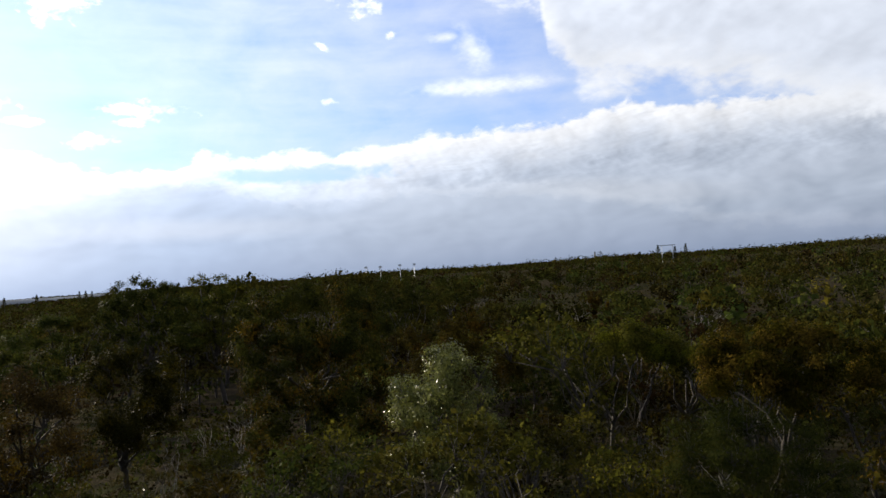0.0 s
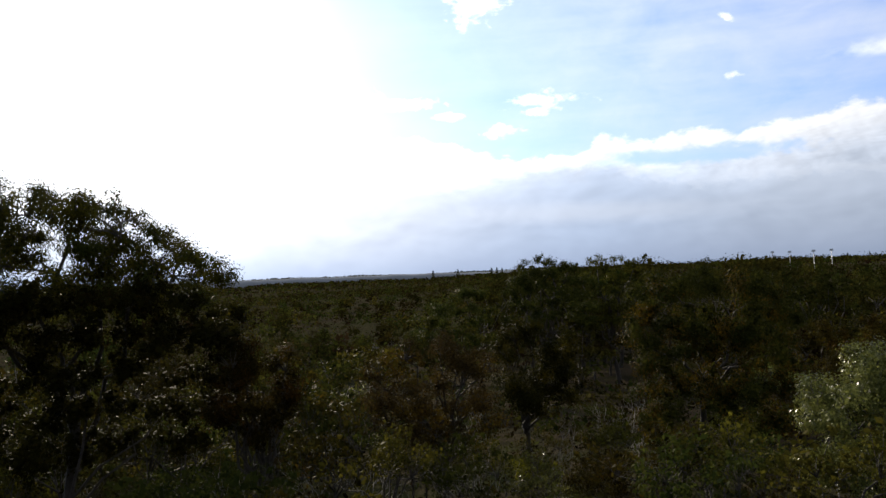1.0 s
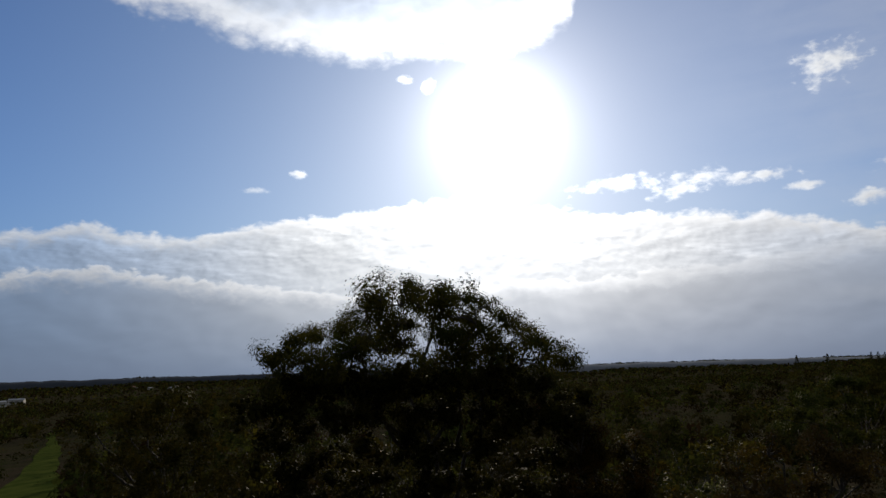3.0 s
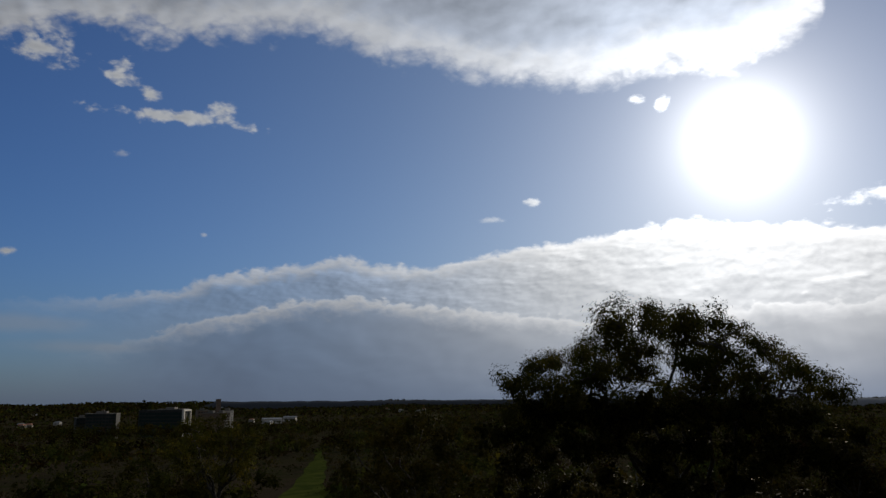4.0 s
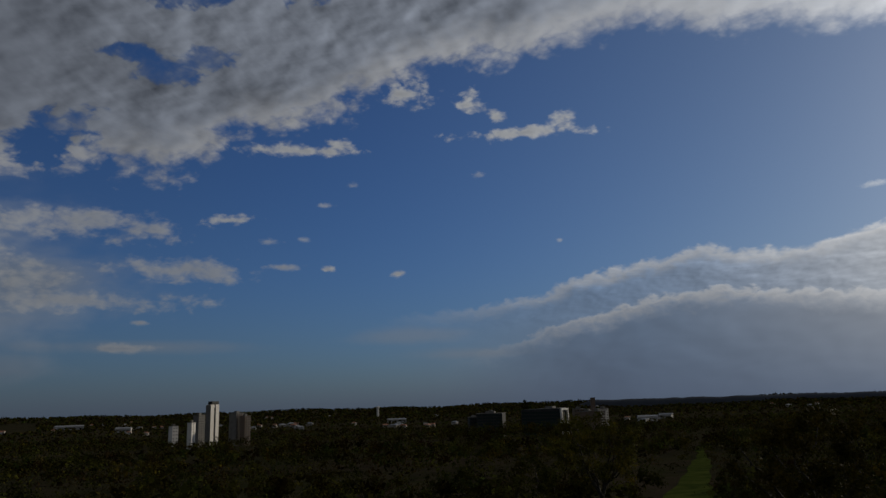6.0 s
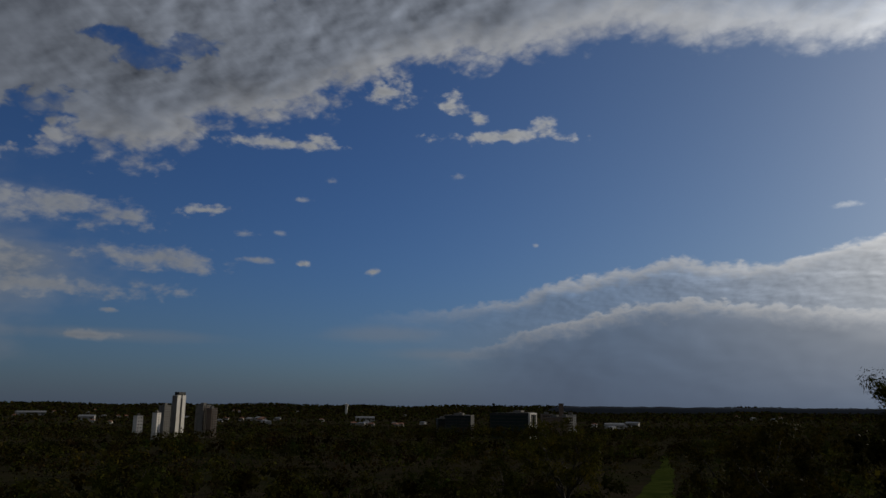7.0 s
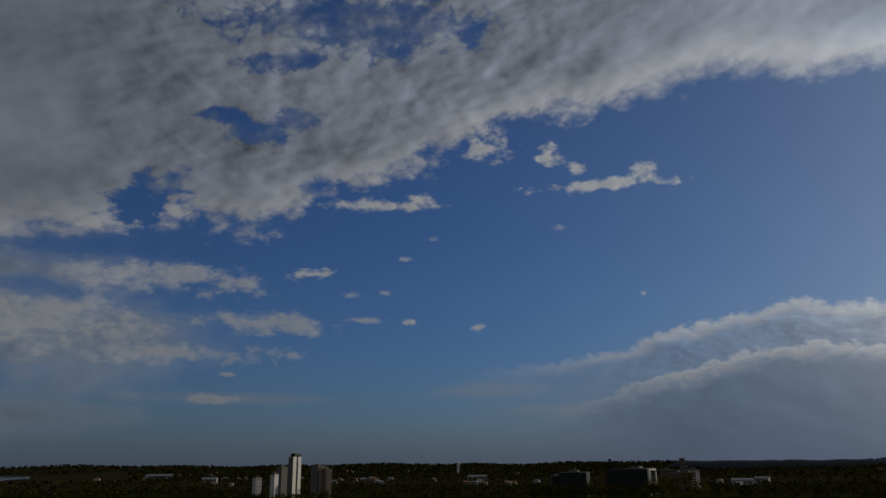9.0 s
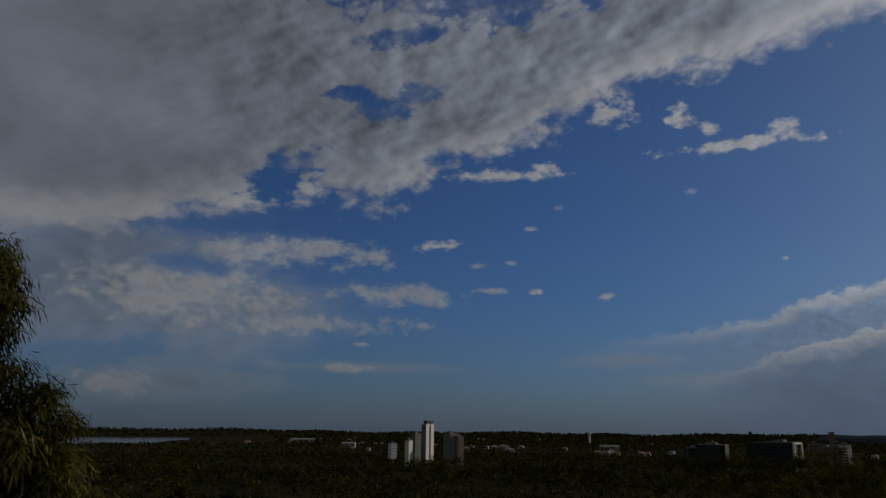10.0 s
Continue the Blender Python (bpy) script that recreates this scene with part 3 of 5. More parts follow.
def leaf_quads(rng, centres, sizes, counts, length, width, droop=0.5, flat=0.85, cores=None):
    """Lance-shaped leaves round clump centres, turned more or less outwards from the core of their mass, as an (n, 4, 3) array."""
    c = np.repeat(np.asarray(centres), counts, axis=0)
    core = c if cores is None else np.repeat(np.asarray(cores), counts, axis=0)
    s = np.repeat(np.asarray(sizes), counts)
    n = len(c)
    off = rng.normal(0, 1, (n, 3))
    off *= (np.clip(rng.normal(0.7, 0.28, n), 0.05, 1.12) / np.linalg.norm(off, axis=1))[:, None]
    off[:, 2] *= flat
    p = c + off * s[:, None]
    out = p - core
    out /= np.linalg.norm(out, axis=1)[:, None] + 1e-6
    out = out + off * 0.5 + rng.normal(0, 0.36, (n, 3))
    out[:, 2] += 0.25
    axis = rng.normal(0, 1, (n, 3))
    axis[:, 2] -= droop * 2
    side = np.cross(axis, out)
    side /= np.linalg.norm(side, axis=1)[:, None] + 1e-6
    axis = np.cross(out, side)
    axis /= np.linalg.norm(axis, axis=1)[:, None] + 1e-6
    ln = length * rng.uniform(0.6, 1.3, n)[:, None]
    wd = width * rng.uniform(0.6, 1.3, n)[:, None]
    q = np.empty((n, 4, 3))
    q[:, 0] = p
    q[:, 1] = p + axis * ln * 0.45 + side * wd * 0.5
    q[:, 2] = p + axis * ln
    q[:, 3] = p + axis * ln * 0.45 - side * wd * 0.5
    return q


def inner_quads(rng, centres, sizes, per=6, reach=0.5, big=0.2):
    """The close sprays in the shade inside each clump, as an (n, 4, 3) array."""
    c = np.repeat(np.asarray(centres), per, axis=0)
    s = np.asarray(sizes)
    s = np.repeat(s if s.ndim == 2 else s[:, None], per, axis=0)
    d = rng.normal(0, 1, c.shape)
    d *= (rng.random(len(c)) ** 0.5 * reach / np.linalg.norm(d, axis=1))[:, None]
    c = c + d * s
    face = d / reach + rng.normal(0, 0.5, c.shape)
    u = np.cross(face, rng.normal(0, 1, c.shape))
    u /= np.linalg.norm(u, axis=1)[:, None] + 1e-6
    v = np.cross(face, u)
    v /= np.linalg.norm(v, axis=1)[:, None] + 1e-6
    k = s[:, :1] * big * rng.uniform(0.7, 1.3, (len(c), 1))
    return np.stack([c - u * k, c - v * k * 0.7, c + u * k, c + v * k * 0.75], 1)


def tree_meshes(seed, height, spread, lobes=None, leaves=7000, leaf=(0.15, 0.05), mat=None, second=None, trunk_r=None, clumps=9, droop=0.5, lobe_n=7, sides=6, fork=None, tight=0.54, round_lobes=False, limbs=1.0, twigs=True, inner=14, big=0.23, low=0.58, arms=()):
    """Trunk and crown meshes of one tree that stands at the origin. lobes: centres and radii of the crown's main masses."""
    rng = np.random.default_rng(seed)
    if lobes is None:
        lobes = []
        for i in range(lobe_n):
            a = 2 * math.pi * (i + rng.uniform(-0.3, 0.3)) / lobe_n
            d = spread * rng.uniform(0.35, 0.72)
            up = height * rng.uniform(low, 0.84)
            lobes.append((Vector((math.cos(a) * d, math.sin(a) * d, up)), spread * rng.uniform(0.34, 0.5)))
        lobes.append((Vector((rng.normal(0, 0.15) * spread, rng.normal(0, 0.15) * spread, height - spread * 0.36)), spread * 0.42))
    trunk_r = trunk_r or 0.02 * height
    paths, centres, sizes, cores = [], [], [], []
    split = Vector((rng.normal(0, 0.03) * height, rng.normal(0, 0.03) * height, (fork or rng.uniform(0.25, 0.4)) * height))
    paths.append(bough(rng, Vector((0, 0, -0.3)), split, trunk_r, trunk_r * 0.72, 4, 0.06))
    joints = []
    for tip in arms:
        arm = bough(rng, split.lerp(Vector((0, 0, 0)), rng.uniform(0, 0.3)), tip, trunk_r * 0.5, trunk_r * 0.2, 7, 0.13)
        paths.append(arm)
        joints += arm[2:]
    for c, r in lobes:
        if joints:
            hub = c - Vector((0, 0, r * 0.4))
            p, thick = min(joints, key=lambda j: (j[0] - hub).length + max(0.0, j[0].z - hub.z) * 2)
            paths.append(bough(rng, p, hub, min(thick, trunk_r * 0.24), trunk_r * 0.09, 4, 0.16))
        root = split.lerp(Vector((0, 0, 0)), max(rng.uniform(0, 0.25), 1 - 0.8 * (c.z - r * 0.45) / split.z))
        hub = c - Vector((0, 0, r * 0.45))
        if not joints and (twigs or rng.random() < limbs and hub.z > split.z * 1.15):
            paths.append(bough(rng, root, hub, trunk_r * 0.42, trunk_r * 0.15, 5 if sides > 4 else 3, 0.13))
        for _ in range(clumps):
            d = Vector(rng.normal(0, 1, 3)).normalized()
            if d.z < -0.35 and not round_lobes:
                d.z *= -0.5
            e = c + Vector((d.x, d.y, d.z * 0.8)) * r * rng.uniform(0.55, 1.0)
            if twigs:
                paths.append(bough(rng, hub, e, trunk_r * 0.15, trunk_r * 0.04, 2, 0.16))
            centres.append(tuple(e))
            cores.append(tuple(c - Vector((0, 0, r * 0.3))))
            sizes.append(r * rng.uniform(0.7, 1.2) * tight)
    w = np.asarray(sizes) ** 2
    counts = np.maximum(6, (leaves * w / w.sum()).astype(int))
    q = leaf_quads(rng, centres, sizes, counts, leaf[0], leaf[1], droop, cores=cores)
    pick = np.repeat((rng.random(len(centres)) < 0.33).astype(np.int32), counts)
    if inner:
        core = inner_quads(rng, centres, sizes, inner, 0.55, big)
        q, pick = np.concatenate([q, core], 0), np.concatenate([pick, np.zeros(len(core), np.int32)])
    trunk = tubes("trunk", paths, BARK, sides)
    me = mesh_quads("crown", q, [mat or LEAF_OLIVE, second or mat or LEAF_OLIVE])
    if second:
        me.polygons.foreach_set("material_index", pick)
    return trunk, me


def stand(kind, meshes, x, y, turn, size, label, category, group="", names=("trunk", "crown"), sink=0.0):
    """A plant as one thing: an Empty at its base with its parts."""
    ob = new(kind)
    ob.matrix_basis = pose(x, y, float(lie(x, y)) - sink, 0, 0, turn) @ Matrix.Diagonal((size, size, size, 1))
    for n, me in zip(names, meshes):
        part(n, me, ob)
    return tagged(ob, label, category, group)


def above(az, el, r):
    """A point r metres off at an azimuth and elevation from the lookout."""
    return Vector(EYE) + Vector((*polar(az, r), math.tan(radians(el)) * r))


def known_tree(seed, az, r, masses, label, kind="eucalyptus_tree", **more):
    """A tree at a known place, its crown built from masses given as azimuth, elevation, radius in degrees and depth in metres."""
    x, y = polar(az, r)
    base = Vector((x, y, float(lie(x, y))))
    lobes = []
    for a, e, w, deep in masses:
        lobes.append((above(a, e, r + deep) - base, math.tan(radians(w)) * r))
    if "arms" in more:
        more["arms"] = [above(a, e, r + deep) - base for a, e, deep in more["arms"]]
    height = max(c.z + s * 0.8 for c, s in lobes)
    spread = max(math.hypot(c.x, c.y) + s for c, s in lobes)
    meshes = tree_meshes(seed, height, spread, lobes, **more)
    PLANTED.append((x, y, spread * 0.75))
    turns = [m[0] for m in masses]
    SIGHT.append((min(turns) - 3.5, max(turns) + 3.5, r))
    return stand(kind, meshes, x, y, 0, 1, label, "tree")


PLANTED, SIGHT = [], []


def crown_under(seed, outline, low, step, radius, skip=0.0, deep=1.5):
    """Crown masses that fill the space under an outline of (azimuth, elevation) down to an elevation."""
    rng = np.random.default_rng(seed)
    top = curve(outline)
    masses = []
    a = outline[0][0] + radius * 0.8
    while a < outline[-1][0] - radius * 0.5:
        e = float(top(a)) - radius * 0.95
        first = True
        while e > low:
            if first or rng.random() > skip:
                masses.append((a + rng.uniform(-0.3, 0.3) * step, e + rng.uniform(-0.2, 0.2) * step, radius * rng.uniform(0.85, 1.15), rng.uniform(-deep, deep)))
            e -= step * 0.95
            first = False
        a += step
    return masses


def crown_round(seed, outline, low, step, radius, bulge):
    """Crown masses under an outline of (azimuth, elevation), nearer in the middle than at the rim, as a round crown stands."""
    mid, half = (outline[0][0] + outline[-1][0]) / 2, (outline[-1][0] - outline[0][0]) / 2
    top = max(e for _, e in outline)
    rng = np.random.default_rng(seed + 1000)
    masses = []
    for a, e, w, deep in crown_under(seed, outline, low, step, radius, 0.0, 0.3):
        k = min(1.0, ((a - mid) / half) ** 2 + (max(0.0, e - (top + low) / 2) / ((top - low) / 2)) ** 2)
        masses.append((a, e, w, deep - bulge * math.sqrt(1 - k) * rng.uniform(0.7, 1.1)))
        if rng.random() < 0.35:
            masses.append((a, e, w, deep + bulge * math.sqrt(1 - k) * rng.uniform(0.3, 1.0)))
    return masses


known_tree(1, 57, 28, crown_under(5, [(45.3, 0.4), (46.2, 1.7), (47.5, 2.8), (48.9, 3.5), (50.2, 3.9), (51.6, 5.2), (53.2, 6.2), (54.8, 7.2), (56.3, 7.4), (57.6, 6.3), (58.5, 6.2), (59.4, 7.2), (60.8, 7.2), (61.8, 6.0), (62.4, 4.7),
                                        (63.4, 4.8), (64.7, 3.9), (66.3, 3.7), (67.8, 3.1), (69.2, 1.8), (70.2, 0.2)], -1.5, 1.55, 1.4, 0.1, 2.6),
           "tall spreading eucalyptus with dark open crown and bare forked limbs", leaves=88000, inner=4, big=0.13, leaf=(0.13, 0.045), mat=LEAF_OLIVE, second=LEAF_GREEN, trunk_r=0.19, clumps=9, fork=0.42, tight=0.66, round_lobes=True, droop=0.8,
           arms=[(59.6, 4.6, 0), (56.2, 4.9, 0.3), (53.2, 3.2, -0.3), (49.5, 1.2, 0.3), (64.0, 2.0, 0.2), (67.2, 0.4, -0.2)])
known_tree(12, 57.5, 26, crown_under(9, [(44.8, -1.8), (46.0, -0.9), (48, -0.3), (51, 0.0), (54, 0.5), (57, 0.2), (60, 0.5), (63.5, 0.4), (66.5, -0.1), (69, -0.6), (72.0, -1.8)], -12.0, 2.5, 2.2, 0.0),
           "dense dark green thicket tree under the spreading crown", kind="wattle_tree", leaves=48000, inner=24, big=0.2, leaf=(0.12, 0.042), mat=LEAF_GREEN, second=LEAF_OLIVE, clumps=9, limbs=0.1, trunk_r=0.12, twigs=False)
known_tree(2, 11, 44, crown_round(21, [(4.0, -5.4), (5.2, -2.2), (7.7, -0.5), (9.8, 0.2), (12.6, -0.3), (14.6, -1.1), (16.3, -2.6), (17.4, -4.6)], -12.0, 2.3, 1.7, 4.5),
           "large dense dark olive tree with rusty leaf tips", leaves=60000, inner=14, big=0.2, leaf=(0.15, 0.06), mat=LEAF_GREEN, second=LEAF_RUST, clumps=9, limbs=0.3, twigs=False, round_lobes=True)
known_tree(13, -2.0, 52, crown_round(22, [(-6.6, -5.8), (-5.0, -3.9), (-2.0, -3.1), (1.2, -3.6), (3.0, -5.0)], -9.0, 1.9, 1.4, 3.0),
           "olive tree with orange leaf tips behind the silvery one", leaves=22000, inner=12, big=0.2, leaf=(0.16, 0.065), mat=LEAF_OLIVE, second=LEAF_RUST, clumps=8, limbs=0.3, twigs=False, round_lobes=True)
known_tree(3, 0.6, 26, crown_round(23, [(-3.6, -9.0), (-2.4, -6.6), (-0.3, -5.2), (2.3, -6.3), (3.8, -8.2), (5.0, -11.0)], -16.0, 1.9, 1.5, 1.6),
           "silvery grey-green tree with shining leaves", leaves=26000, inner=7, big=0.18, leaf=(0.11, 0.045), mat=LEAF_SILVER, droop=0.8, clumps=10, round_lobes=True)
known_tree(4, -24, 28, crown_round(24, [(-30.0, -8.9), (-29.0, -6.7), (-27.4, -5.5), (-24.4, -5.0), (-20.7, -5.4), (-18.8, -6.6), (-17.9, -8.4)], -10.2, 1.9, 1.45, 2.2),
           "rounded tree with orange and olive leaves over a forked trunk", leaves=30000, inner=5, big=0.17, leaf=(0.13, 0.05), mat=LEAF_YELLOW, second=LEAF_AMBER, fork=0.42, limbs=0.35, twigs=False, clumps=11, round_lobes=True)
known_tree(5, -14, 34, crown_round(25, [(-17.8, -7.2), (-16.6, -5.5), (-14.0, -4.8), (-11.5, -5.2), (-10.2, -6.2)], -7.4, 1.6, 1.2, 1.6),
           "open-crowned eucalyptus on bare leaning limbs", leaves=15000, inner=4, big=0.17, leaf=(0.13, 0.05), mat=LEAF_OLIVE, second=LEAF_YELLOW, fork=0.4, limbs=0.4, twigs=False, clumps=10, round_lobes=True)
known_tree(6, -21.5, 20, crown_round(26, [(-28.0, -14.2), (-25.0, -11.8), (-21.8, -10.7), (-18.8, -10.8), (-16.2, -12.4)], -18.0, 2.3, 1.8, 1.4),
           "low feathery grey-green sheoak", kind="sheoak_tree", leaves=30000, inner=6, big=0.16, leaf=(0.13, 0.016), mat=LEAF_GREEN, droop=0.2, clumps=10, round_lobes=True)
known_tree(7, 30.3, 30, crown_round(27, [(25.6, -6.9), (27.8, -4.9), (31.7, -4.6), (34.6, -5.6), (36.4, -8.2)], -12.5, 2.0, 1.5, 1.8),
           "reddish-brown drying tree with thin foliage", leaves=24000, inner=4, big=0.16, leaf=(0.12, 0.042), mat=LEAF_BROWN, second=LEAF_RUST, clumps=10, round_lobes=True)
known_tree(8, 23.4, 42, crown_round(28, [(19.8, -5.6), (21.8, -3.9), (24.1, -3.2), (25.9, -3.6), (26.8, -5.2)], -11.0, 1.9, 1.4, 2.4),
           "bright green rounded tree", leaves=26000, inner=8, big=0.18, leaf=(0.14, 0.055), mat=LEAF_GREEN, second=LEAF_YELLOW, clumps=9, round_lobes=True)
known_tree(9, 44, 25, crown_round(29, [(41.4, -6.0), (42.8, -4.8), (44.5, -4.2), (46.6, -4.6), (48.5, -6.0)], -11.0, 1.9, 1.4, 1.4),
           "slim olive tree with orange tips and glinting leaves", leaves=18000, inner=5, big=0.17, leaf=(0.12, 0.042), mat=LEAF_OLIVE, second=LEAF_RUST, clumps=10, round_lobes=True)
known_tree(10, 21.8, 80, crown_round(30, [(18.4, -1.8), (19.4, 0.6), (21.0, 1.1), (22.0, 1.3), (23.8, 0.7), (25.4, -1.0)], -4.5, 1.1, 0.75, 2.4),
           "tall dark eucalyptus with ragged top", leaves=16000, inner=10, big=0.2, leaf=(0.24, 0.1), mat=LEAF_GREEN, clumps=8, twigs=False, limbs=0.4)
known_tree(14, 28.6, 85, crown_round(31, [(26.0, -1.5), (26.8, -1.0), (28.8, -1.5), (30.8, -2.4), (32.0, -3.4)], -5.5, 1.2, 0.85, 2.4),
           "broad dark green eucalyptus below the ridge", leaves=12000, inner=10, big=0.2, leaf=(0.26, 0.11), mat=LEAF_GREEN, second=LEAF_OLIVE, clumps=8, twigs=False, limbs=0.3)
known_tree(15, 16.8, 90, crown_round(32, [(14.0, -1.2), (15.2, 0.5), (16.6, 0.8), (18.0, 0.7), (19.4, -1.0)], -4.5, 1.1, 0.75, 2.4),
           "dark olive eucalyptus on the near ridge", leaves=12000, inner=10, big=0.2, leaf=(0.26, 0.11), mat=LEAF_OLIVE, second=LEAF_GREEN, clumps=8, twigs=False, limbs=0.4)
known_tree(16, 76, 60, crown_round(33, [(70.5, -1.8), (72.5, -1.0), (75.2, -0.5), (77.0, -0.9), (79.0, -1.2), (81.0, -2.6)], -9.0, 1.7, 1.25, 4.0),
           "broad dark olive tree beside the grass track", leaves=22000, inner=10, big=0.2, leaf=(0.2, 0.08), mat=LEAF_OLIVE, second=LEAF_GREEN, clumps=8, twigs=False, limbs=0.3, round_lobes=True)
known_tree(17, 90.2, 120, crown_round(34, [(87.4, -2.8), (88.4, -1.3), (90.2, -0.8), (92.0, -1.0), (93.4, -2.4)], -5.5, 1.0, 0.75, 4.0),
           "dark olive tree on the far side of the grass track", leaves=12000, inner=10, big=0.2, leaf=(0.3, 0.13), mat=LEAF_OLIVE, second=LEAF_RUST, clumps=8, twigs=False, limbs=0.3, round_lobes=True)
known_tree(11, 151, 7.0, [(149.1, 9.8, 2.2, 0), (148.4, 7.9, 2.1, 0), (150.5, 10.4, 2.6, 0.2), (149.5, 5.6, 2.6, 0), (147.9, 3.2, 2.4, 0.1), (145.9, 1.2, 2.4, 0), (144.3, -0.4, 2.0, 0), (147.1, -2.0, 3.6, 0), (144.1, -3.6, 2.8, 0), (142.3, -6.0, 2.8, 0), (146.2, -7, 4.0, 0),
                         (151.2, 2, 4.5, 0.4), (141.1, -8.6, 3.0, 0)],
           "weeping tree with long narrow shining leaves", kind="peppermint_tree", leaves=26000, inner=0, leaf=(0.12, 0.017), mat=LEAF_WEEPING, second=LEAF_OLIVE, droop=1.3, trunk_r=0.07, clumps=14, tight=0.58)

near_rng = np.random.default_rng(40)
NEAR_LOOKS = [
    ("eucalyptus_tree", dict(height=7.6, spread=3.7, low=0.36, mat=LEAF_OLIVE), "olive green eucalyptus with a rounded ragged crown"),
    ("wattle_tree", dict(height=6.6, spread=3.5, low=0.36, mat=LEAF_GREEN, second=LEAF_OLIVE), "dark green wattle tree with a dense crown"),
    ("banksia_tree", dict(height=5.6, spread=3.1, low=0.36, mat=LEAF_OLIVE, second=LEAF_RUST, lobe_n=6), "banksia with olive and rusty leaves"),
    ("eucalyptus_tree", dict(height=7.0, spread=2.9, low=0.36, mat=LEAF_BROWN, second=LEAF_OLIVE, lobe_n=6), "thin brownish tree with open crown"),
    ("sheoak_tree", dict(height=4.6, spread=2.5, low=0.36, mat=LEAF_GREEN, droop=0.2), "feathery dark green sheoak"),
    ("eucalyptus_tree", dict(height=6.0, spread=2.9, low=0.36, mat=LEAF_SILVER, second=LEAF_OLIVE), "grey-green tree with glinting leaves"),
]
NEAR_KINDS = [(k, tree_meshes(101 + i, leaves=1500, leaf=(0.165, 0.07), clumps=8, inner=9, big=0.17, sides=4, **d), l) for i, (k, d, l) in enumerate(NEAR_LOOKS)]
NEXT_KINDS = [(k, tree_meshes(121 + i, leaves=900, leaf=(0.25, 0.11), inner=7, big=0.26, clumps=6, sides=3, twigs=False, **d), l) for i, (k, d, l) in enumerate(NEAR_LOOKS)]


def free(x, y, r):
    return all(math.hypot(x - a, y - b) > r + c for a, b, c in PLANTED)


def plant_near():
    tries = count = 0
    while count < 285 and tries < 16000:
        tries += 1
        az, r = near_rng.uniform(-37, 101), 16 + 64 * near_rng.random() ** 0.75
        x, y = polar(az, r)
        size = near_rng.uniform(0.7, 1.15)
        if az < -24 and r < 25:
            continue
        hidden = r < 27 or any(a < az < b and r < c for a, b, c in SIGHT)
        if hidden:
            size = min(size, (float(EYE[2] - lie(x, y)) - r * math.tan(radians(11.6 if az < 88 else 8.0))) / 7.2)
            if size < 0.3:
                continue
        top = math.degrees(math.atan2(float(lie(x, y)) + 7.0 * size - EYE[2], r))
        if az > 88 and top > -6.5:
            continue
        if 81 < az < 91 and r > 40 or track_gap(x, y) < 11 or not free(x, y, 0.7):
            continue
        kind, meshes, label = (NEAR_KINDS if r < 44 else NEXT_KINDS)[int(near_rng.choice(6, p=[0.26, 0.32, 0.12, 0.08, 0.16, 0.06]))]
        stand(kind, meshes, x, y, near_rng.uniform(0, 360), size, label, "tree", "trees of the near slope")
        PLANTED.append((x, y, 1.5 * size))
        count += 1


plant_near()

SHRUBS = [
    tree_meshes(201, 2.4, 1.5, leaves=1300, leaf=(0.1, 0.034), mat=LEAF_YELLOW, lobe_n=5, inner=8, big=0.17, fork=0.12, trunk_r=0.05, sides=4, twigs=False, droop=-0.3),
    tree_meshes(202, 2.0, 1.4, leaves=1300, leaf=(0.1, 0.034), mat=LEAF_GREEN, lobe_n=5, inner=8, big=0.17, fork=0.12, trunk_r=0.05, sides=4, twigs=False, droop=0.0),
    tree_meshes(203, 1.8, 1.3, leaves=1300, leaf=(0.1, 0.034), mat=LEAF_BROWN, second=LEAF_OLIVE, lobe_n=5, inner=8, big=0.17, fork=0.12, trunk_r=0.05, sides=4, twigs=False),
    tree_meshes(204, 2.2, 1.3, leaves=1300, leaf=(0.1, 0.034), mat=LEAF_OLIVE, lobe_n=5, inner=8, big=0.17, fork=0.12, trunk_r=0.05, sides=4, twigs=False),
]
SHRUB_LABELS = ["yellow-green leafy shrub on the slope", "low dark green leafy shrub", "brownish drying shrub on the slope", "olive heath shrub with stiff leaves"]


def plant_shrubs():
    for az, r, k, s in [(34, 17, 0, 1.0), (37.5, 18, 0, 1.1), (31, 19, 0, 0.9), (40.5, 17, 0, 0.8), (28, 21, 1, 1.1), (25, 18, 0, 0.9), (22, 18, 3, 1.1)]:
        x, y = polar(az, r)
        stand("shrub", SHRUBS[k], x, y, az * 7, s, SHRUB_LABELS[k], "shrub", "shrubs of the near slope", ("woody_base", "foliage"))
    for _ in range(84):
        az, r = near_rng.uniform(-36, 95), 15 + 40 * near_rng.random() ** 0.8
        x, y = polar(az, r)
        if track_gap(x, y) < 7 or az < -24 and r < 25:
            continue
        k = int(near_rng.choice(4, p=[0.04, 0.5, 0.18, 0.28]))
        stand("shrub", SHRUBS[k], x, y, near_rng.uniform(0, 360), near_rng.uniform(0.6, 1.3), SHRUB_LABELS[k], "shrub", "shrubs of the near slope", ("woody_base", "foliage"))


plant_shrubs()


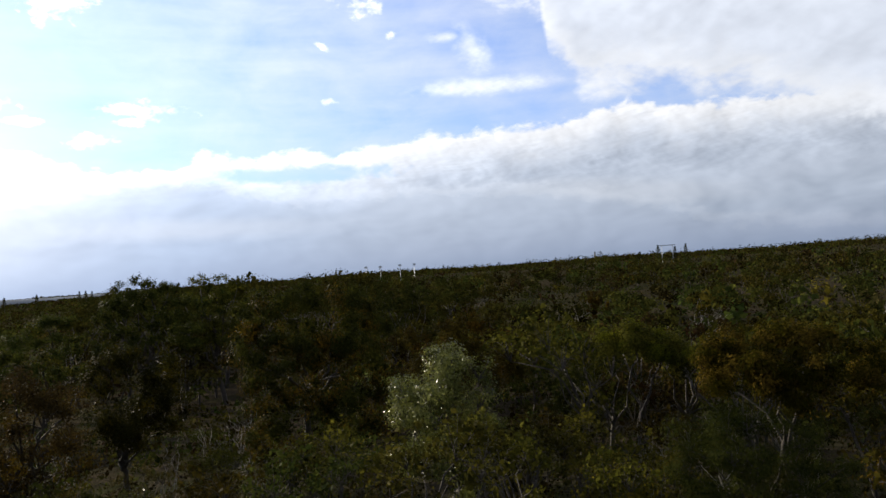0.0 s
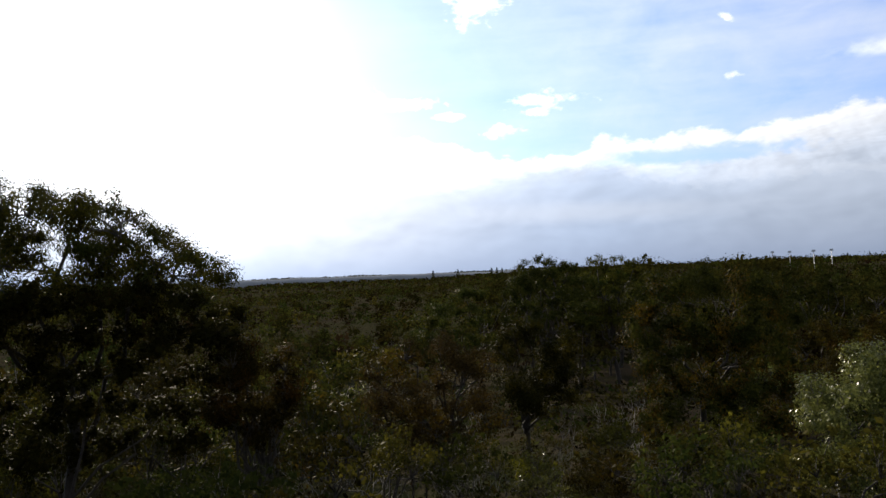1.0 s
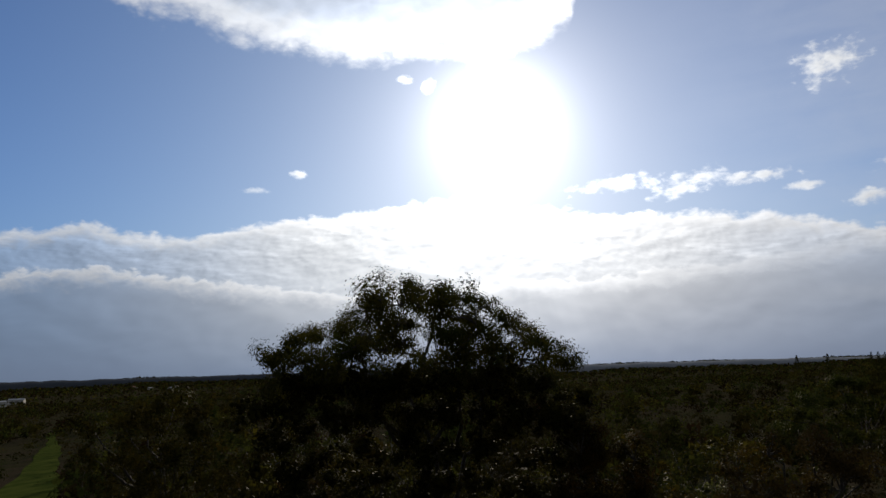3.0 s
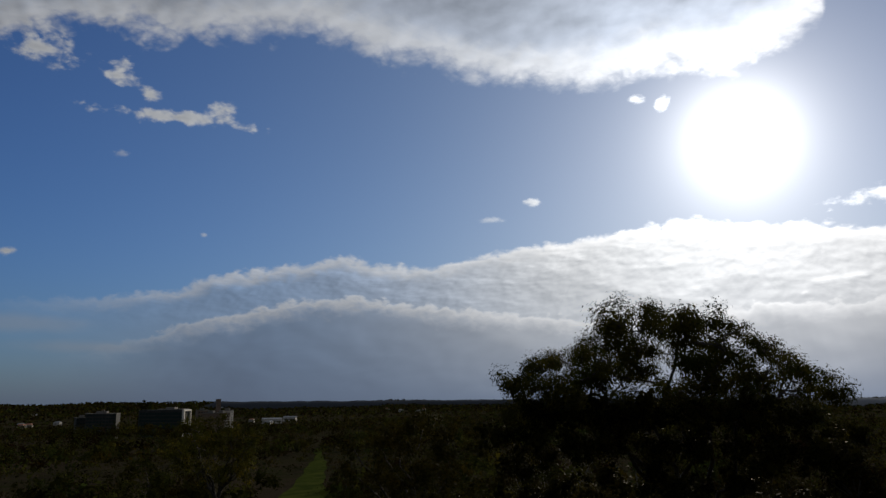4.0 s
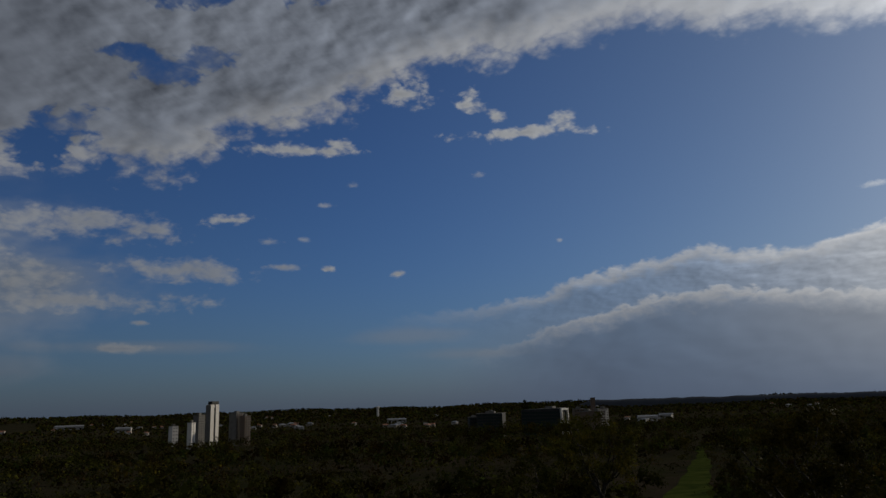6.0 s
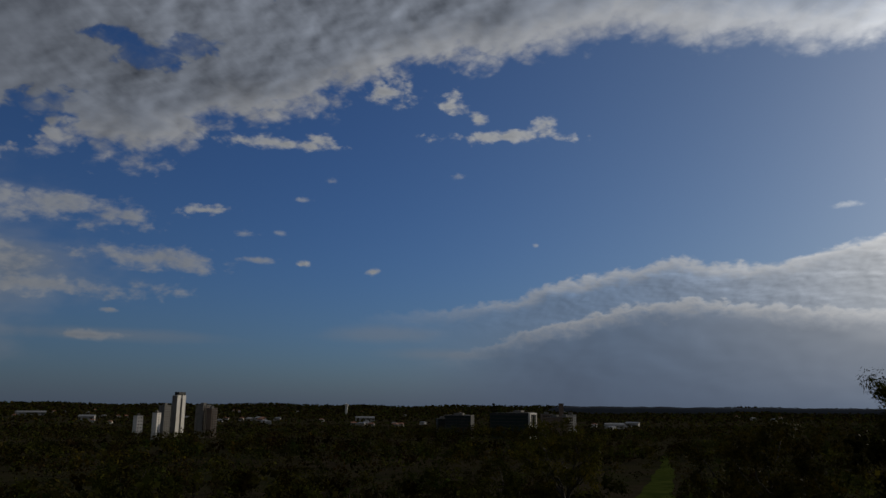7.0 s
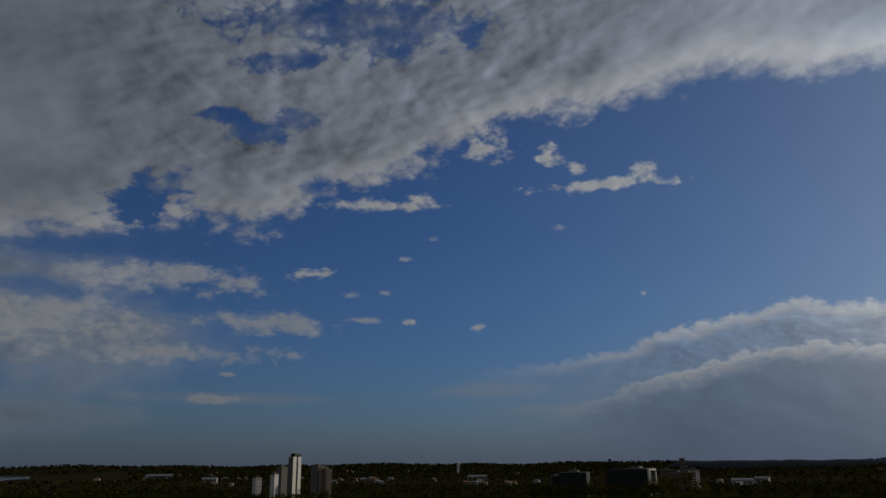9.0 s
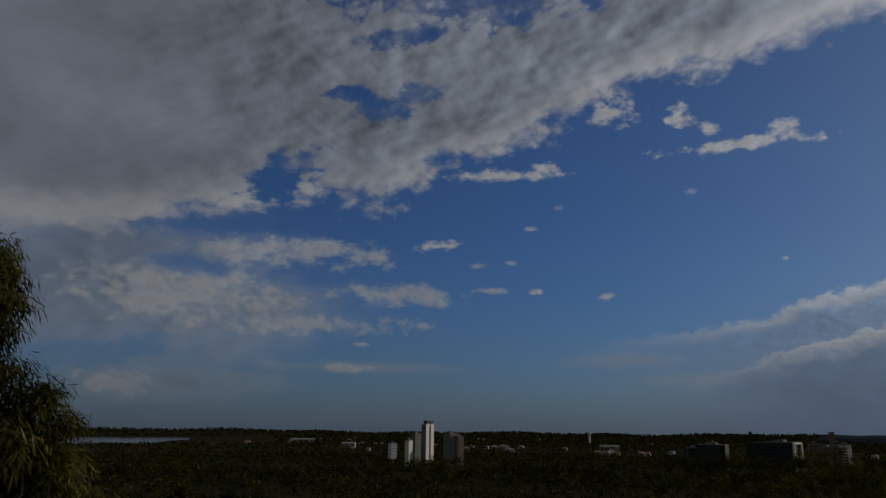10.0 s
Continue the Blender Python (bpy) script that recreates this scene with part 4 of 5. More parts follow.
def dead_shrub_mesh(seed):
    rng = np.random.default_rng(seed)
    paths = []
    for _ in range(7):
        d = Vector((rng.normal(0, 0.5), rng.normal(0, 0.5), 1)).normalized()
        tip = d * rng.uniform(1.4, 2.4)
        stem = bough(rng, Vector((0, 0, -0.1)), tip, 0.02, 0.008, 5, 0.15)
        paths.append(stem)
        for _ in range(5):
            p = stem[int(rng.integers(2, 6))][0]
            paths.append(bough(rng, p, p + Vector(rng.normal(0, 0.35, 3)) + d * 0.5, 0.008, 0.003, 3, 0.2))
    return tubes("branches", paths, DEAD_WOOD, 4)


DEAD = [dead_shrub_mesh(s) for s in (301, 302, 303)]


def plant_dead():
    for i in range(62):
        az, r = near_rng.uniform(-34, 75), near_rng.uniform(24, 60) if i < 34 else near_rng.uniform(60, 210)
        x, y = polar(az, r)
        ob = new("dead_shrub", DEAD[i % 3])
        ob.matrix_basis = pose(x, y, float(lie(x, y)), 0, 0, near_rng.uniform(0, 360)) @ Matrix.Scale(near_rng.uniform(0.8, 1.3) * (1.0 if i < 34 else 2.6), 4)
        tagged(ob, "leafless shrub of bare pale grey branches", "dead shrub", "dead shrubs of the slope")


plant_dead()

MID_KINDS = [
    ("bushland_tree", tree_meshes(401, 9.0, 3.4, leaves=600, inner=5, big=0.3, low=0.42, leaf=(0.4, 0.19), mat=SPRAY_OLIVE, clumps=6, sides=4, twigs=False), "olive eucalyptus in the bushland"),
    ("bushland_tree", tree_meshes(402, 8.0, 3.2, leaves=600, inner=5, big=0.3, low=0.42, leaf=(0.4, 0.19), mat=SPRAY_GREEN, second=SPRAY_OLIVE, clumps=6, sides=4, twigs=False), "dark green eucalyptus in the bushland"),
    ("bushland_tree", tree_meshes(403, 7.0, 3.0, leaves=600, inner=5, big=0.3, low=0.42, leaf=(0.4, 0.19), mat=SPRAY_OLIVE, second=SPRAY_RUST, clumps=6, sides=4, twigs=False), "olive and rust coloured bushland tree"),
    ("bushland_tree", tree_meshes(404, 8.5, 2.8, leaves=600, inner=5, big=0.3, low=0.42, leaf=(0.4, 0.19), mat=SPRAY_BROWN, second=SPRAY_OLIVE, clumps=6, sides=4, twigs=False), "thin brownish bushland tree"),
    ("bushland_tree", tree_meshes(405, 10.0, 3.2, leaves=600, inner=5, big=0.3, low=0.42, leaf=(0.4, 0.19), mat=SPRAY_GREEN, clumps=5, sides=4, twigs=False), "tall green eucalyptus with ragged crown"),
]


def plant_mid():
    tries = count = 0
    taken = []
    while count < 130 and tries < 9000:
        tries += 1
        az, r = near_rng.uniform(-36, 128), 75 + 120 * near_rng.random()
        x, y = polar(az, r)
        if track_gap(x, y) < max(4.0, 12.0 - r * 0.03) or any(math.hypot(x - a, y - b) < 4.2 for a, b in taken):
            continue
        if az > 81 and r < 95:
            continue
        kind, meshes, label = MID_KINDS[int(near_rng.choice(5, p=[0.3, 0.27, 0.18, 0.1, 0.15]))]
        stand(kind, meshes, x, y, near_rng.uniform(0, 360), near_rng.uniform(0.65, 1.1), label, "tree", "trees of the wider slope")
        taken.append((x, y))
        count += 1


plant_mid()


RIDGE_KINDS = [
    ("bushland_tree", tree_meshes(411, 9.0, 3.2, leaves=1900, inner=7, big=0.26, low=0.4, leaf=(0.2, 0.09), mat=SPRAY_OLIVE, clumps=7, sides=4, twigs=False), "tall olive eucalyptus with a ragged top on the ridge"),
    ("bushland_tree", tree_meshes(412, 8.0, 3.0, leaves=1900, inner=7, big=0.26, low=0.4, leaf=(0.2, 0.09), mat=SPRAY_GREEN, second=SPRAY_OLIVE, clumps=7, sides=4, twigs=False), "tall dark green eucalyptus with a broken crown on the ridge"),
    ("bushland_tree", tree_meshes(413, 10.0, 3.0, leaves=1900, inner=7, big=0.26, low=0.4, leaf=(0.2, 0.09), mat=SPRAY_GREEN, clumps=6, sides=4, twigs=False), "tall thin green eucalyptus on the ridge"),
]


def plant_hill():
    """Single trees that stand out on the long hillside and along its crest."""
    for i in range(95):
        az, r = near_rng.uniform(-33, 12), near_rng.uniform(200, 460) if i < 60 else near_rng.uniform(650, 1080)
        x, y = polar(az, r)
        kind, meshes, label = MID_KINDS[int(near_rng.choice(5, p=[0.3, 0.27, 0.15, 0.13, 0.15]))]
        stand(kind, meshes, x, y, near_rng.uniform(0, 360), near_rng.uniform(1.1, 1.5), label, "tree", "trees of the wider slope")


plant_hill()


def plant_ridge():
    """Taller trees that break the skyline of the near ridge."""
    for i in range(34):
        az, r = -2 + 29.5 * (i + near_rng.uniform(-0.4, 0.4)) / 34, near_rng.uniform(90, 170)
        x, y = polar(az, r)
        kind, meshes, label = RIDGE_KINDS[i % 3]
        peak = float(np.interp(az, [-2, 4, 8, 12, 16, 20, 24, 28], [-0.5, 0.0, 0.95, 0.6, 0.95, 0.95, 0.5, -0.4]))
        top = r * math.tan(radians(peak + near_rng.uniform(-0.9, 0.35)))
        size = (EYE[2] + top - float(lie(x, y))) / (9.4, 8.4, 10.4)[i % 3]
        stand(kind, meshes, x, y, near_rng.uniform(0, 360), min(size, 2.3), label, "tree", "trees of the wider slope")


plant_ridge()


def forest(name, seed, r0, r1, count, quads, size, tall, leaf, mats, span=(-36, 160), power=0.5, label="dense olive-green bushland canopy running to the distance", category="forest", inner=17):
    """Uncountable far trees: leafy clumps on small domes, joined into one object."""
    rng = np.random.default_rng(seed)
    az = rng.uniform(*span, count)
    r = (r0 ** (1 / power) + (r1 ** (1 / power) - r0 ** (1 / power)) * rng.random(count)) ** power
    x, y = -np.sin(np.radians(az)) * r, np.cos(np.radians(az)) * r
    keep = track_gap(x, y) > np.where(r < 80, 5.0, np.clip(11.5 - r * 0.03, 2.8, 8.5))
    keep &= ~((BASIN(az) > 0.3) & (r > 2550) & (r < 4380))
    for hx, hy, hr in CLEARINGS:
        d = np.hypot(x - hx, y - hy)
        keep &= d > hr
    x, y, az, r = x[keep], y[keep], az[keep], r[keep]
    n = len(x)
    grown = rng.random(n)
    s = size * (0.5 + 0.8 * grown) * rng.uniform(0.85, 1.15, n)
    h = tall * (0.4 + 0.85 * grown) * rng.uniform(0.85, 1.15, n)
    z = lie(x, y)
    # each crown is a few rounded heads; the leaves face outwards from their own head
    heads = rng.normal(0, 1, (n, 6, 3))
    heads[:, :, 2] = np.abs(heads[:, :, 2])
    heads *= (rng.uniform(0.35, 0.85, (n, 6)) / np.linalg.norm(heads, axis=2))[:, :, None]
    head = heads[np.arange(n)[:, None], rng.integers(0, 6, (n, quads))]
    e = rng.normal(0, 1, (n, quads, 3))
    e[:, :, 2] = np.where(rng.random((n, quads)) < 0.75, np.abs(e[:, :, 2]), e[:, :, 2])
    e *= (rng.uniform(0.7, 1.1, (n, quads)) / np.linalg.norm(e, axis=2))[:, :, None]
    d = e + head * 0.4
    c = np.stack([x, y, z], 1)[:, None, :] + (head + e * 0.42) * np.stack([s, s, h * 0.5], 1)[:, None, :]
    c[:, :, 2] += (h * 0.45)[:, None]
    c = c.reshape(-1, 3)
    d = d.reshape(-1, 3)
    ls = leaf * rng.uniform(0.6, 1.4, len(c))[:, None] * np.repeat(np.clip(2 * r / (r0 + r1), 0.4, 1.4), quads)[:, None]
    tilt = d + rng.normal(0, 0.26, d.shape)
    u = np.cross(tilt, rng.normal(0, 1, d.shape))
    u /= np.linalg.norm(u, axis=1)[:, None]
    v = np.cross(tilt, u)
    v /= np.linalg.norm(v, axis=1)[:, None]
    q = np.stack([c - u * ls, c - v * ls * 0.55, c + u * ls, c + v * ls * 0.6], 1)
    tone, sort = rng.random(n), rng.choice(len(mats), n, p=[0.5, 0.32, 0.12, 0.06]).astype(np.int32)
    tones, pick = np.repeat(tone, quads), np.repeat(sort, quads)
    if inner:
        middle = np.stack([x, y, z + h * 0.55], 1)
        core = inner_quads(rng, middle, np.stack([s, s, h * 0.5], 1), inner, 0.5, 0.15 * np.repeat(np.clip(2 * r / (r0 + r1), 0.5, 1.2), inner)[:, None])
        q, tones, pick = np.concatenate([q, core], 0), np.concatenate([tones, np.repeat(tone, inner)]), np.concatenate([pick, np.repeat(sort, inner)])
    me = mesh_quads(name, q, mats, tones)
    me.polygons.foreach_set("material_index", pick)
    return tagged(new(name, me), label, category, kind="stuff")


CLEARINGS = []
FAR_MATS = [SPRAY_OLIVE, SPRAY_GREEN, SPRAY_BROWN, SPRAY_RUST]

# ---- buildings ----


def box_data(bm, x0, x1, y0, y1, z0, z1):
    v = [bm.verts.new(p) for p in ((x0, y0, z0), (x1, y0, z0), (x1, y1, z0), (x0, y1, z0), (x0, y0, z1), (x1, y0, z1), (x1, y1, z1), (x0, y1, z1))]
    for f in ((3, 2, 1, 0), (4, 5, 6, 7), (0, 1, 5, 4), (1, 2, 6, 5), (2, 3, 7, 6), (3, 0, 4, 7)):
        bm.faces.new([v[i] for i in f])


def boxes(name, mat, *dims):
    bm = bmesh.new()
    for d in dims:
        box_data(bm, *d)
    me = bpy.data.meshes.new(name)
    bm.to_mesh(me)
    bm.free()
    me.materials.append(mat)
    return me


def site(name, az, r, turn, label, category, clear=40, base=None, group=""):
    """An Empty for a building whose front (local -y) looks towards the lookout, turned by some degrees."""
    x, y = polar(az, r)
    ob = new(name)
    z = float(lie(x, y)) if base is None else base
    ob.matrix_basis = pose(x, y, z, 0, 0, az + turn)
    for k in (0, 1):
        CLEARINGS.append((x * (1 - k * clear * 0.7 / r), y * (1 - k * clear * 0.7 / r), clear * 0.55))
    return tagged(ob, label, category, group), z


def window_rows(parent, w, z0, storey, floors, cols, size, mat, y, x0=None, gap=None, name="window"):
    me = boxes(name, mat, (-size[0] / 2, size[0] / 2, -0.12, 0.12, 0, size[1]))
    for f in range(floors):
        for c in range(cols):
            x = -w / 2 + w * (c + 0.5) / cols if x0 is None else x0 + gap * c
            part(name, me, parent, m=pose(x, y, z0 + f * storey))


def tower_block():
    ob, z = site("apartment_tower", 118.35, 1060, 58, "slim white concrete apartment tower with dark balcony column", "tower block", 14)
    top = 58.5 - z
    w, d = 20.0, 7.5
    part("wall", boxes("wall", WHITE_PAINT, (-w / 2, -2.2, -d / 2, d / 2, -2, top), (2.2, w / 2, -d / 2, d / 2, -2, top), (-2.2, 2.2, -d / 2 + 1.2, d / 2, -2, top)), ob)
    part("side_wall", boxes("side_wall", GREY_CONCRETE, (-w / 2 - 0.3, -w / 2 - 0.002, -d / 2 + 0.3, d / 2 - 0.3, 0, top - 0.6)), ob)
    part("plant_room", boxes("plant_room", DARK_PANEL, (-w / 2 + 4, w / 2 - 0.4, -d / 2 + 0.6, d / 2 - 0.6, top, top + 4.2)), ob)
    n = int((top - 4) / 3.05)
    window_rows(ob, 4.4, 3.2, 3.05, n, 1, (4.2, 2.2), WINDOW_GLASS, -d / 2 + 1.1)
    for i in range(n):
        part("balcony", BALCONY, ob, m=pose(0, -d / 2 + 0.55, 2.2 + 3.05 * i))


BALCONY = boxes("balcony", DARK_PANEL, (-2.18, 2.18, -0.5, 0.6, 0, 0.18), (-2.18, 2.18, -0.55, -0.42, 0.18, 0.7))


def slab_block(az, r, turn, w, d, top, wall, storeys, cols, label, name="apartment_block", win=(1.8, 1.5), glass=None, band=None, flat_roof=True):
    ob, z = site(name, az, r, turn, label, "building", 14)
    h = top - z
    part("wall", boxes("wall", wall, (-w / 2, w / 2, -d / 2, d / 2, -2, h)), ob)
    part("roof", boxes("roof", GREY_CONCRETE, (-w / 2 - 0.4, w / 2 + 0.4, -d / 2 - 0.4, d / 2 + 0.4, h, h + 0.5), (-w * 0.2, w * 0.15, -d * 0.2, d * 0.2, h + 0.5, h + 3.0)), ob)
    st = h / storeys
    window_rows(ob, w * 0.94, st * 0.25, st, storeys, cols, (min(win[0], w * 0.9 / cols * 0.8), min(win[1], st * 0.6)), glass or WINDOW_GLASS, -d / 2)
    if band:
        me = boxes("balcony", band, (-w * 0.47, w * 0.47, -1.1, 0.1, 0, 0.25), (-w * 0.47, w * 0.47, -1.2, -1.05, 0.25, 0.8))
        for i in range(1, storeys):
            part("balcony", me, ob, m=pose(0, -d / 2, st * i - 0.2))
    return ob


tower_block()
slab_block(119.25, 1090, 55, 14, 9, 45.0, GREY_CONCRETE, 13, 3, "grey concrete apartment block beside the tower")
slab_block(119.75, 1010, 62, 10, 6, 36.5, WHITE_PAINT, 10, 1, "narrow pale apartment block with a white end wall")
slab_block(116.65, 1050, 50, 16, 12, 46.0, GREY_CONCRETE, 13, 4, "grey-brown apartment block with rows of balconies", band=BROWN_BRICK)
slab_block(116.05, 1040, 50, 11, 8, 42.0, BROWN_BRICK, 12, 2, "brown brick apartment block with balconies", band=GREY_CONCRETE)
slab_block(120.95, 1150, 30, 9, 10, 30.5, WHITE_PAINT, 6, 2, "low white block among the trees")


def glass_block():
    ob, z = site("hospital_block", 93.9, 930, -22, "broad dark green glass building with a white framed end", "building", 16)
    top = 40.2 - z
    w, d = 50.0, 26.0
    part("wall", boxes("wall", DARK_PANEL, (-w / 2, w / 2, -d / 2, d / 2, -2, top)), ob)
    part("roof", boxes("roof", GREY_CONCRETE, (-w * 0.1, w * 0.48, -d * 0.4, d * 0.4, top, top + 0.9), (w * 0.05, w * 0.25, -d * 0.2, d * 0.2, top + 0.9, top + 3)), ob)
    part("end_frame", boxes("end_frame", WHITE_PAINT, (w / 2, w / 2 + 2.2, -d / 2 - 0.6, -d / 2 + 1.6, -2, top + 0.3), (w / 2, w / 2 + 2.2, d / 2 - 6, d / 2 - 4, -2, top + 0.3),
                           (w / 2, w / 2 + 2.2, -d / 2 + 1.6, d / 2 - 6, top - 1.6, top + 0.3), (w / 2, w / 2 + 1.6, -d / 2 + 1.6, d / 2 - 6, top * 0.48, top * 0.52)), ob)
    window_rows(ob, w * 0.97, 2.0, 3.9, int(top / 3.9), 14, (3.1, 2.9), GREEN_GLASS, -d / 2)


glass_block()
slab_block(97.9, 980, -15, 34, 18, 36.0, DARK_PANEL, 8, 9, "dark flat-roofed office block", "office_block", win=(2.6, 1.6), glass=GREEN_GLASS)
slab_block(99.2, 1000, 10, 14, 14, 31.5, DARK_PANEL, 6, 4, "low dark office wing", "office_block", win=(2.4, 1.5), glass=GREEN_GLASS)
slab_block(90.75, 900, 58, 13, 16, 36.0, BROWN_BRICK, 9, 4, "brown brick hospital wing with white balcony bands", "hospital_wing", band=WHITE_PAINT)
slab_block(90.05, 890, 58, 11, 14, 36.5, BROWN_BRICK, 9, 3, "brown hospital wing with pale balcony bands", "hospital_wing", band=CONCRETE)
slab_block(89.65, 930, 58, 6, 12, 38.5, CONCRETE, 10, 1, "narrow pale stair tower of the hospital", "hospital_wing")
slab_block(91.4, 1010, 10, 14, 14, 38.0, BROWN_BRICK, 8, 4, "brown brick block behind the hospital", "hospital_wing")


def stack(az, r, top, radius, mat, label, square=False):
    ob, z = site("chimney_stack", az, r, 20, label, "chimney", 12)
    h = top - z
    n = 4 if square else 14
    verts, faces = [], []
    for zz, rr in ((-1, radius * 1.15), (h * 0.5, radius), (h - 1.2, radius * 0.92), (h - 1.2, radius * 1.08), (h, radius * 1.08), (h, radius * 0.75), (h - 1.5, radius * 0.7)):
        for i in range(n):
            a = 2 * math.pi * (i + 0.5) / n
            verts.append((math.cos(a) * rr, math.sin(a) * rr, zz))
    for k in range(6):
        faces += [(k * n + i, k * n + (i + 1) % n, (k + 1) * n + (i + 1) % n, (k + 1) * n + i) for i in range(n)]
    part("shaft", mesh_from("shaft", verts, faces, [mat]), ob)


stack(90.32, 915, 51.9, 3.2, BROWN_BRICK, "square dark brick chimney of the hospital", True)
stack(-11.6, 1500, 62.5, 1.6, GREY_CONCRETE, "slim grey chimney on the skyline")


def water_tower():
    ob, z = site("water_tower", 106.4, 3400, 0, "white round water tower on the far ridge", "water tower", 60)
    top = 46.5 - z
    bm = bmesh.new()
    bmesh.ops.create_cone(bm, cap_ends=True, segments=20, radius1=5, radius2=5, depth=top - 4, matrix=Matrix.Translation((0, 0, (top - 4) / 2)))
    me = bpy.data.meshes.new("shaft")
    bm.to_mesh(me), bm.free()
    me.materials.append(WHITE_PAINT)
    part("shaft", me, ob)
    bm = bmesh.new()
    bmesh.ops.create_cone(bm, cap_ends=True, segments=20, radius1=7.5, radius2=8.5, depth=8, matrix=Matrix.Translation((0, 0, top - 4)))
    bmesh.ops.create_cone(bm, cap_ends=True, segments=20, radius1=8.5, radius2=1, depth=2, matrix=Matrix.Translation((0, 0, top + 1)))
    me = bpy.data.meshes.new("tank")
    bm.to_mesh(me), bm.free()
    me.materials.append(WHITE_PAINT)
    part("tank", me, ob)


water_tower()


def long_shed(az, r, turn, w, d, h, label, up=0.0):
    ob, z = site("warehouse", az, r, turn, label, "warehouse", 30)
    ob.location.z += up
    part("wall", boxes("wall", CONCRETE, (-w / 2, w / 2, -d / 2, d / 2, -3 - up, h)), ob)
    verts = [(-w / 2 - 1, -d / 2 - 1, h), (w / 2 + 1, -d / 2 - 1, h), (w / 2 + 1, d / 2 + 1, h), (-w / 2 - 1, d / 2 + 1, h), (-w / 2 - 1, 0, h + 3), (w / 2 + 1, 0, h + 3)]
    part("roof", mesh_from("roof", verts, [(0, 1, 5, 4), (2, 3, 4, 5), (0, 4, 3), (1, 2, 5), (3, 2, 1, 0)], [ROOF_GREY]), ob)
    window_rows(ob, w * 0.9, h * 0.35, 5, 1, 12, (w * 0.05, h * 0.3), WINDOW_GLASS, -d / 2)


long_shed(127.6, 2900, 12, 88, 30, 12, "long white flat warehouse among distant trees")
long_shed(124.2, 2300, -10, 40, 20, 11, "white hall with a metal roof among trees")
long_shed(105.0, 2300, 8, 55, 22, 9, "white low hall among the trees")
long_shed(86.5, 1750, 10, 42, 18, 10, "white low school hall among trees")
long_shed(85.2, 1900, -15, 30, 16, 9, "pale metal-roofed hall among trees")


def house_meshes(w, d, h, wall, roof):
    body = boxes("wall", wall, (-w / 2, w / 2, -d / 2, d / 2, -2, h))
    e = 0.6
    verts = [(-w / 2 - e, -d / 2 - e, h), (w / 2 + e, -d / 2 - e, h), (w / 2 + e, d / 2 + e, h), (-w / 2 - e, d / 2 + e, h), (-w / 4, 0, h + d * 0.25), (w / 4, 0, h + d * 0.25)]
    top = mesh_from("roof", verts, [(0, 1, 5, 4), (2, 3, 4, 5), (3, 0, 4), (1, 2, 5), (3, 2, 1, 0)], [roof])
    return body, top


def build_houses():
    rng = np.random.default_rng(77)
    kinds = [(*house_meshes(14, 10, 6.0, CONCRETE, ROOF_GREY), "white two-storey house with a grey metal roof"),
             (*house_meshes(16, 11, 6.0, CREAM_RENDER, TILE_RED), "cream house with a terracotta tiled roof"),
             (*house_meshes(12, 9, 6.5, WHITE_PAINT, TILE_RED), "white rendered house with a red tiled roof"),
             (*house_meshes(18, 12, 5.5, CREAM_RENDER, ROOF_GREY), "pale house with a broad light roof")]
    pane = boxes("window", WINDOW_GLASS, (-0.9, 0.9, -0.08, 0.08, 0, 1.3))
    bands = [(85, 88, 1600, 2000, 5), (100, 106, 1700, 2200, 9), (108, 113, 1700, 2300, 8), (110, 124, 1800, 2800, 9), (122, 134, 1900, 2800, 7), (66, 80, 2400, 3200, 5), (88, 130, 3000, 3900, 12)]
    for a0, a1, r0, r1, n in bands:
        for _ in range(n):
            body, top, label = kinds[int(rng.integers(4))]
            az, r = rng.uniform(a0, a1), rng.uniform(r0, r1)
            ob, z = site("house", az, r, rng.uniform(-35, 35), label, "house", 13, group="houses of the far suburb")
            part("wall", body, ob)
            part("roof", top, ob)
            for x in (-4, -1.3, 1.3, 4):
                for zz in (0.9, 3.7):
                    part("window", pane, ob, m=pose(x, body.vertices[0].co.y, zz))


build_houses()


def floodlight(az, r, top):
    ob, z = site("floodlight_mast", az, r, 0, "thin grey floodlight mast on the skyline", "floodlight", 6, group="floodlights of the sports ground")
    h = top - z
    part("pole", tubes("pole", [[(Vector((0, 0, -0.5)), 0.34), (Vector((0, 0, h)), 0.2)]], STEEL, 8), ob)
    part("lamp_head", boxes("lamp_head", STEEL, (-1.4, 1.4, -0.25, 0.25, h, h + 0.5), (-1.2, 1.2, -0.4, 0.2, h + 0.6, h + 1.4)), ob)


for a, e in ((5.9, 0.42), (4.8, 0.40), (3.3, 0.42), (2.2, 0.42)):
    floodlight(a, 620, 50 + 620 * math.tan(radians(e)))


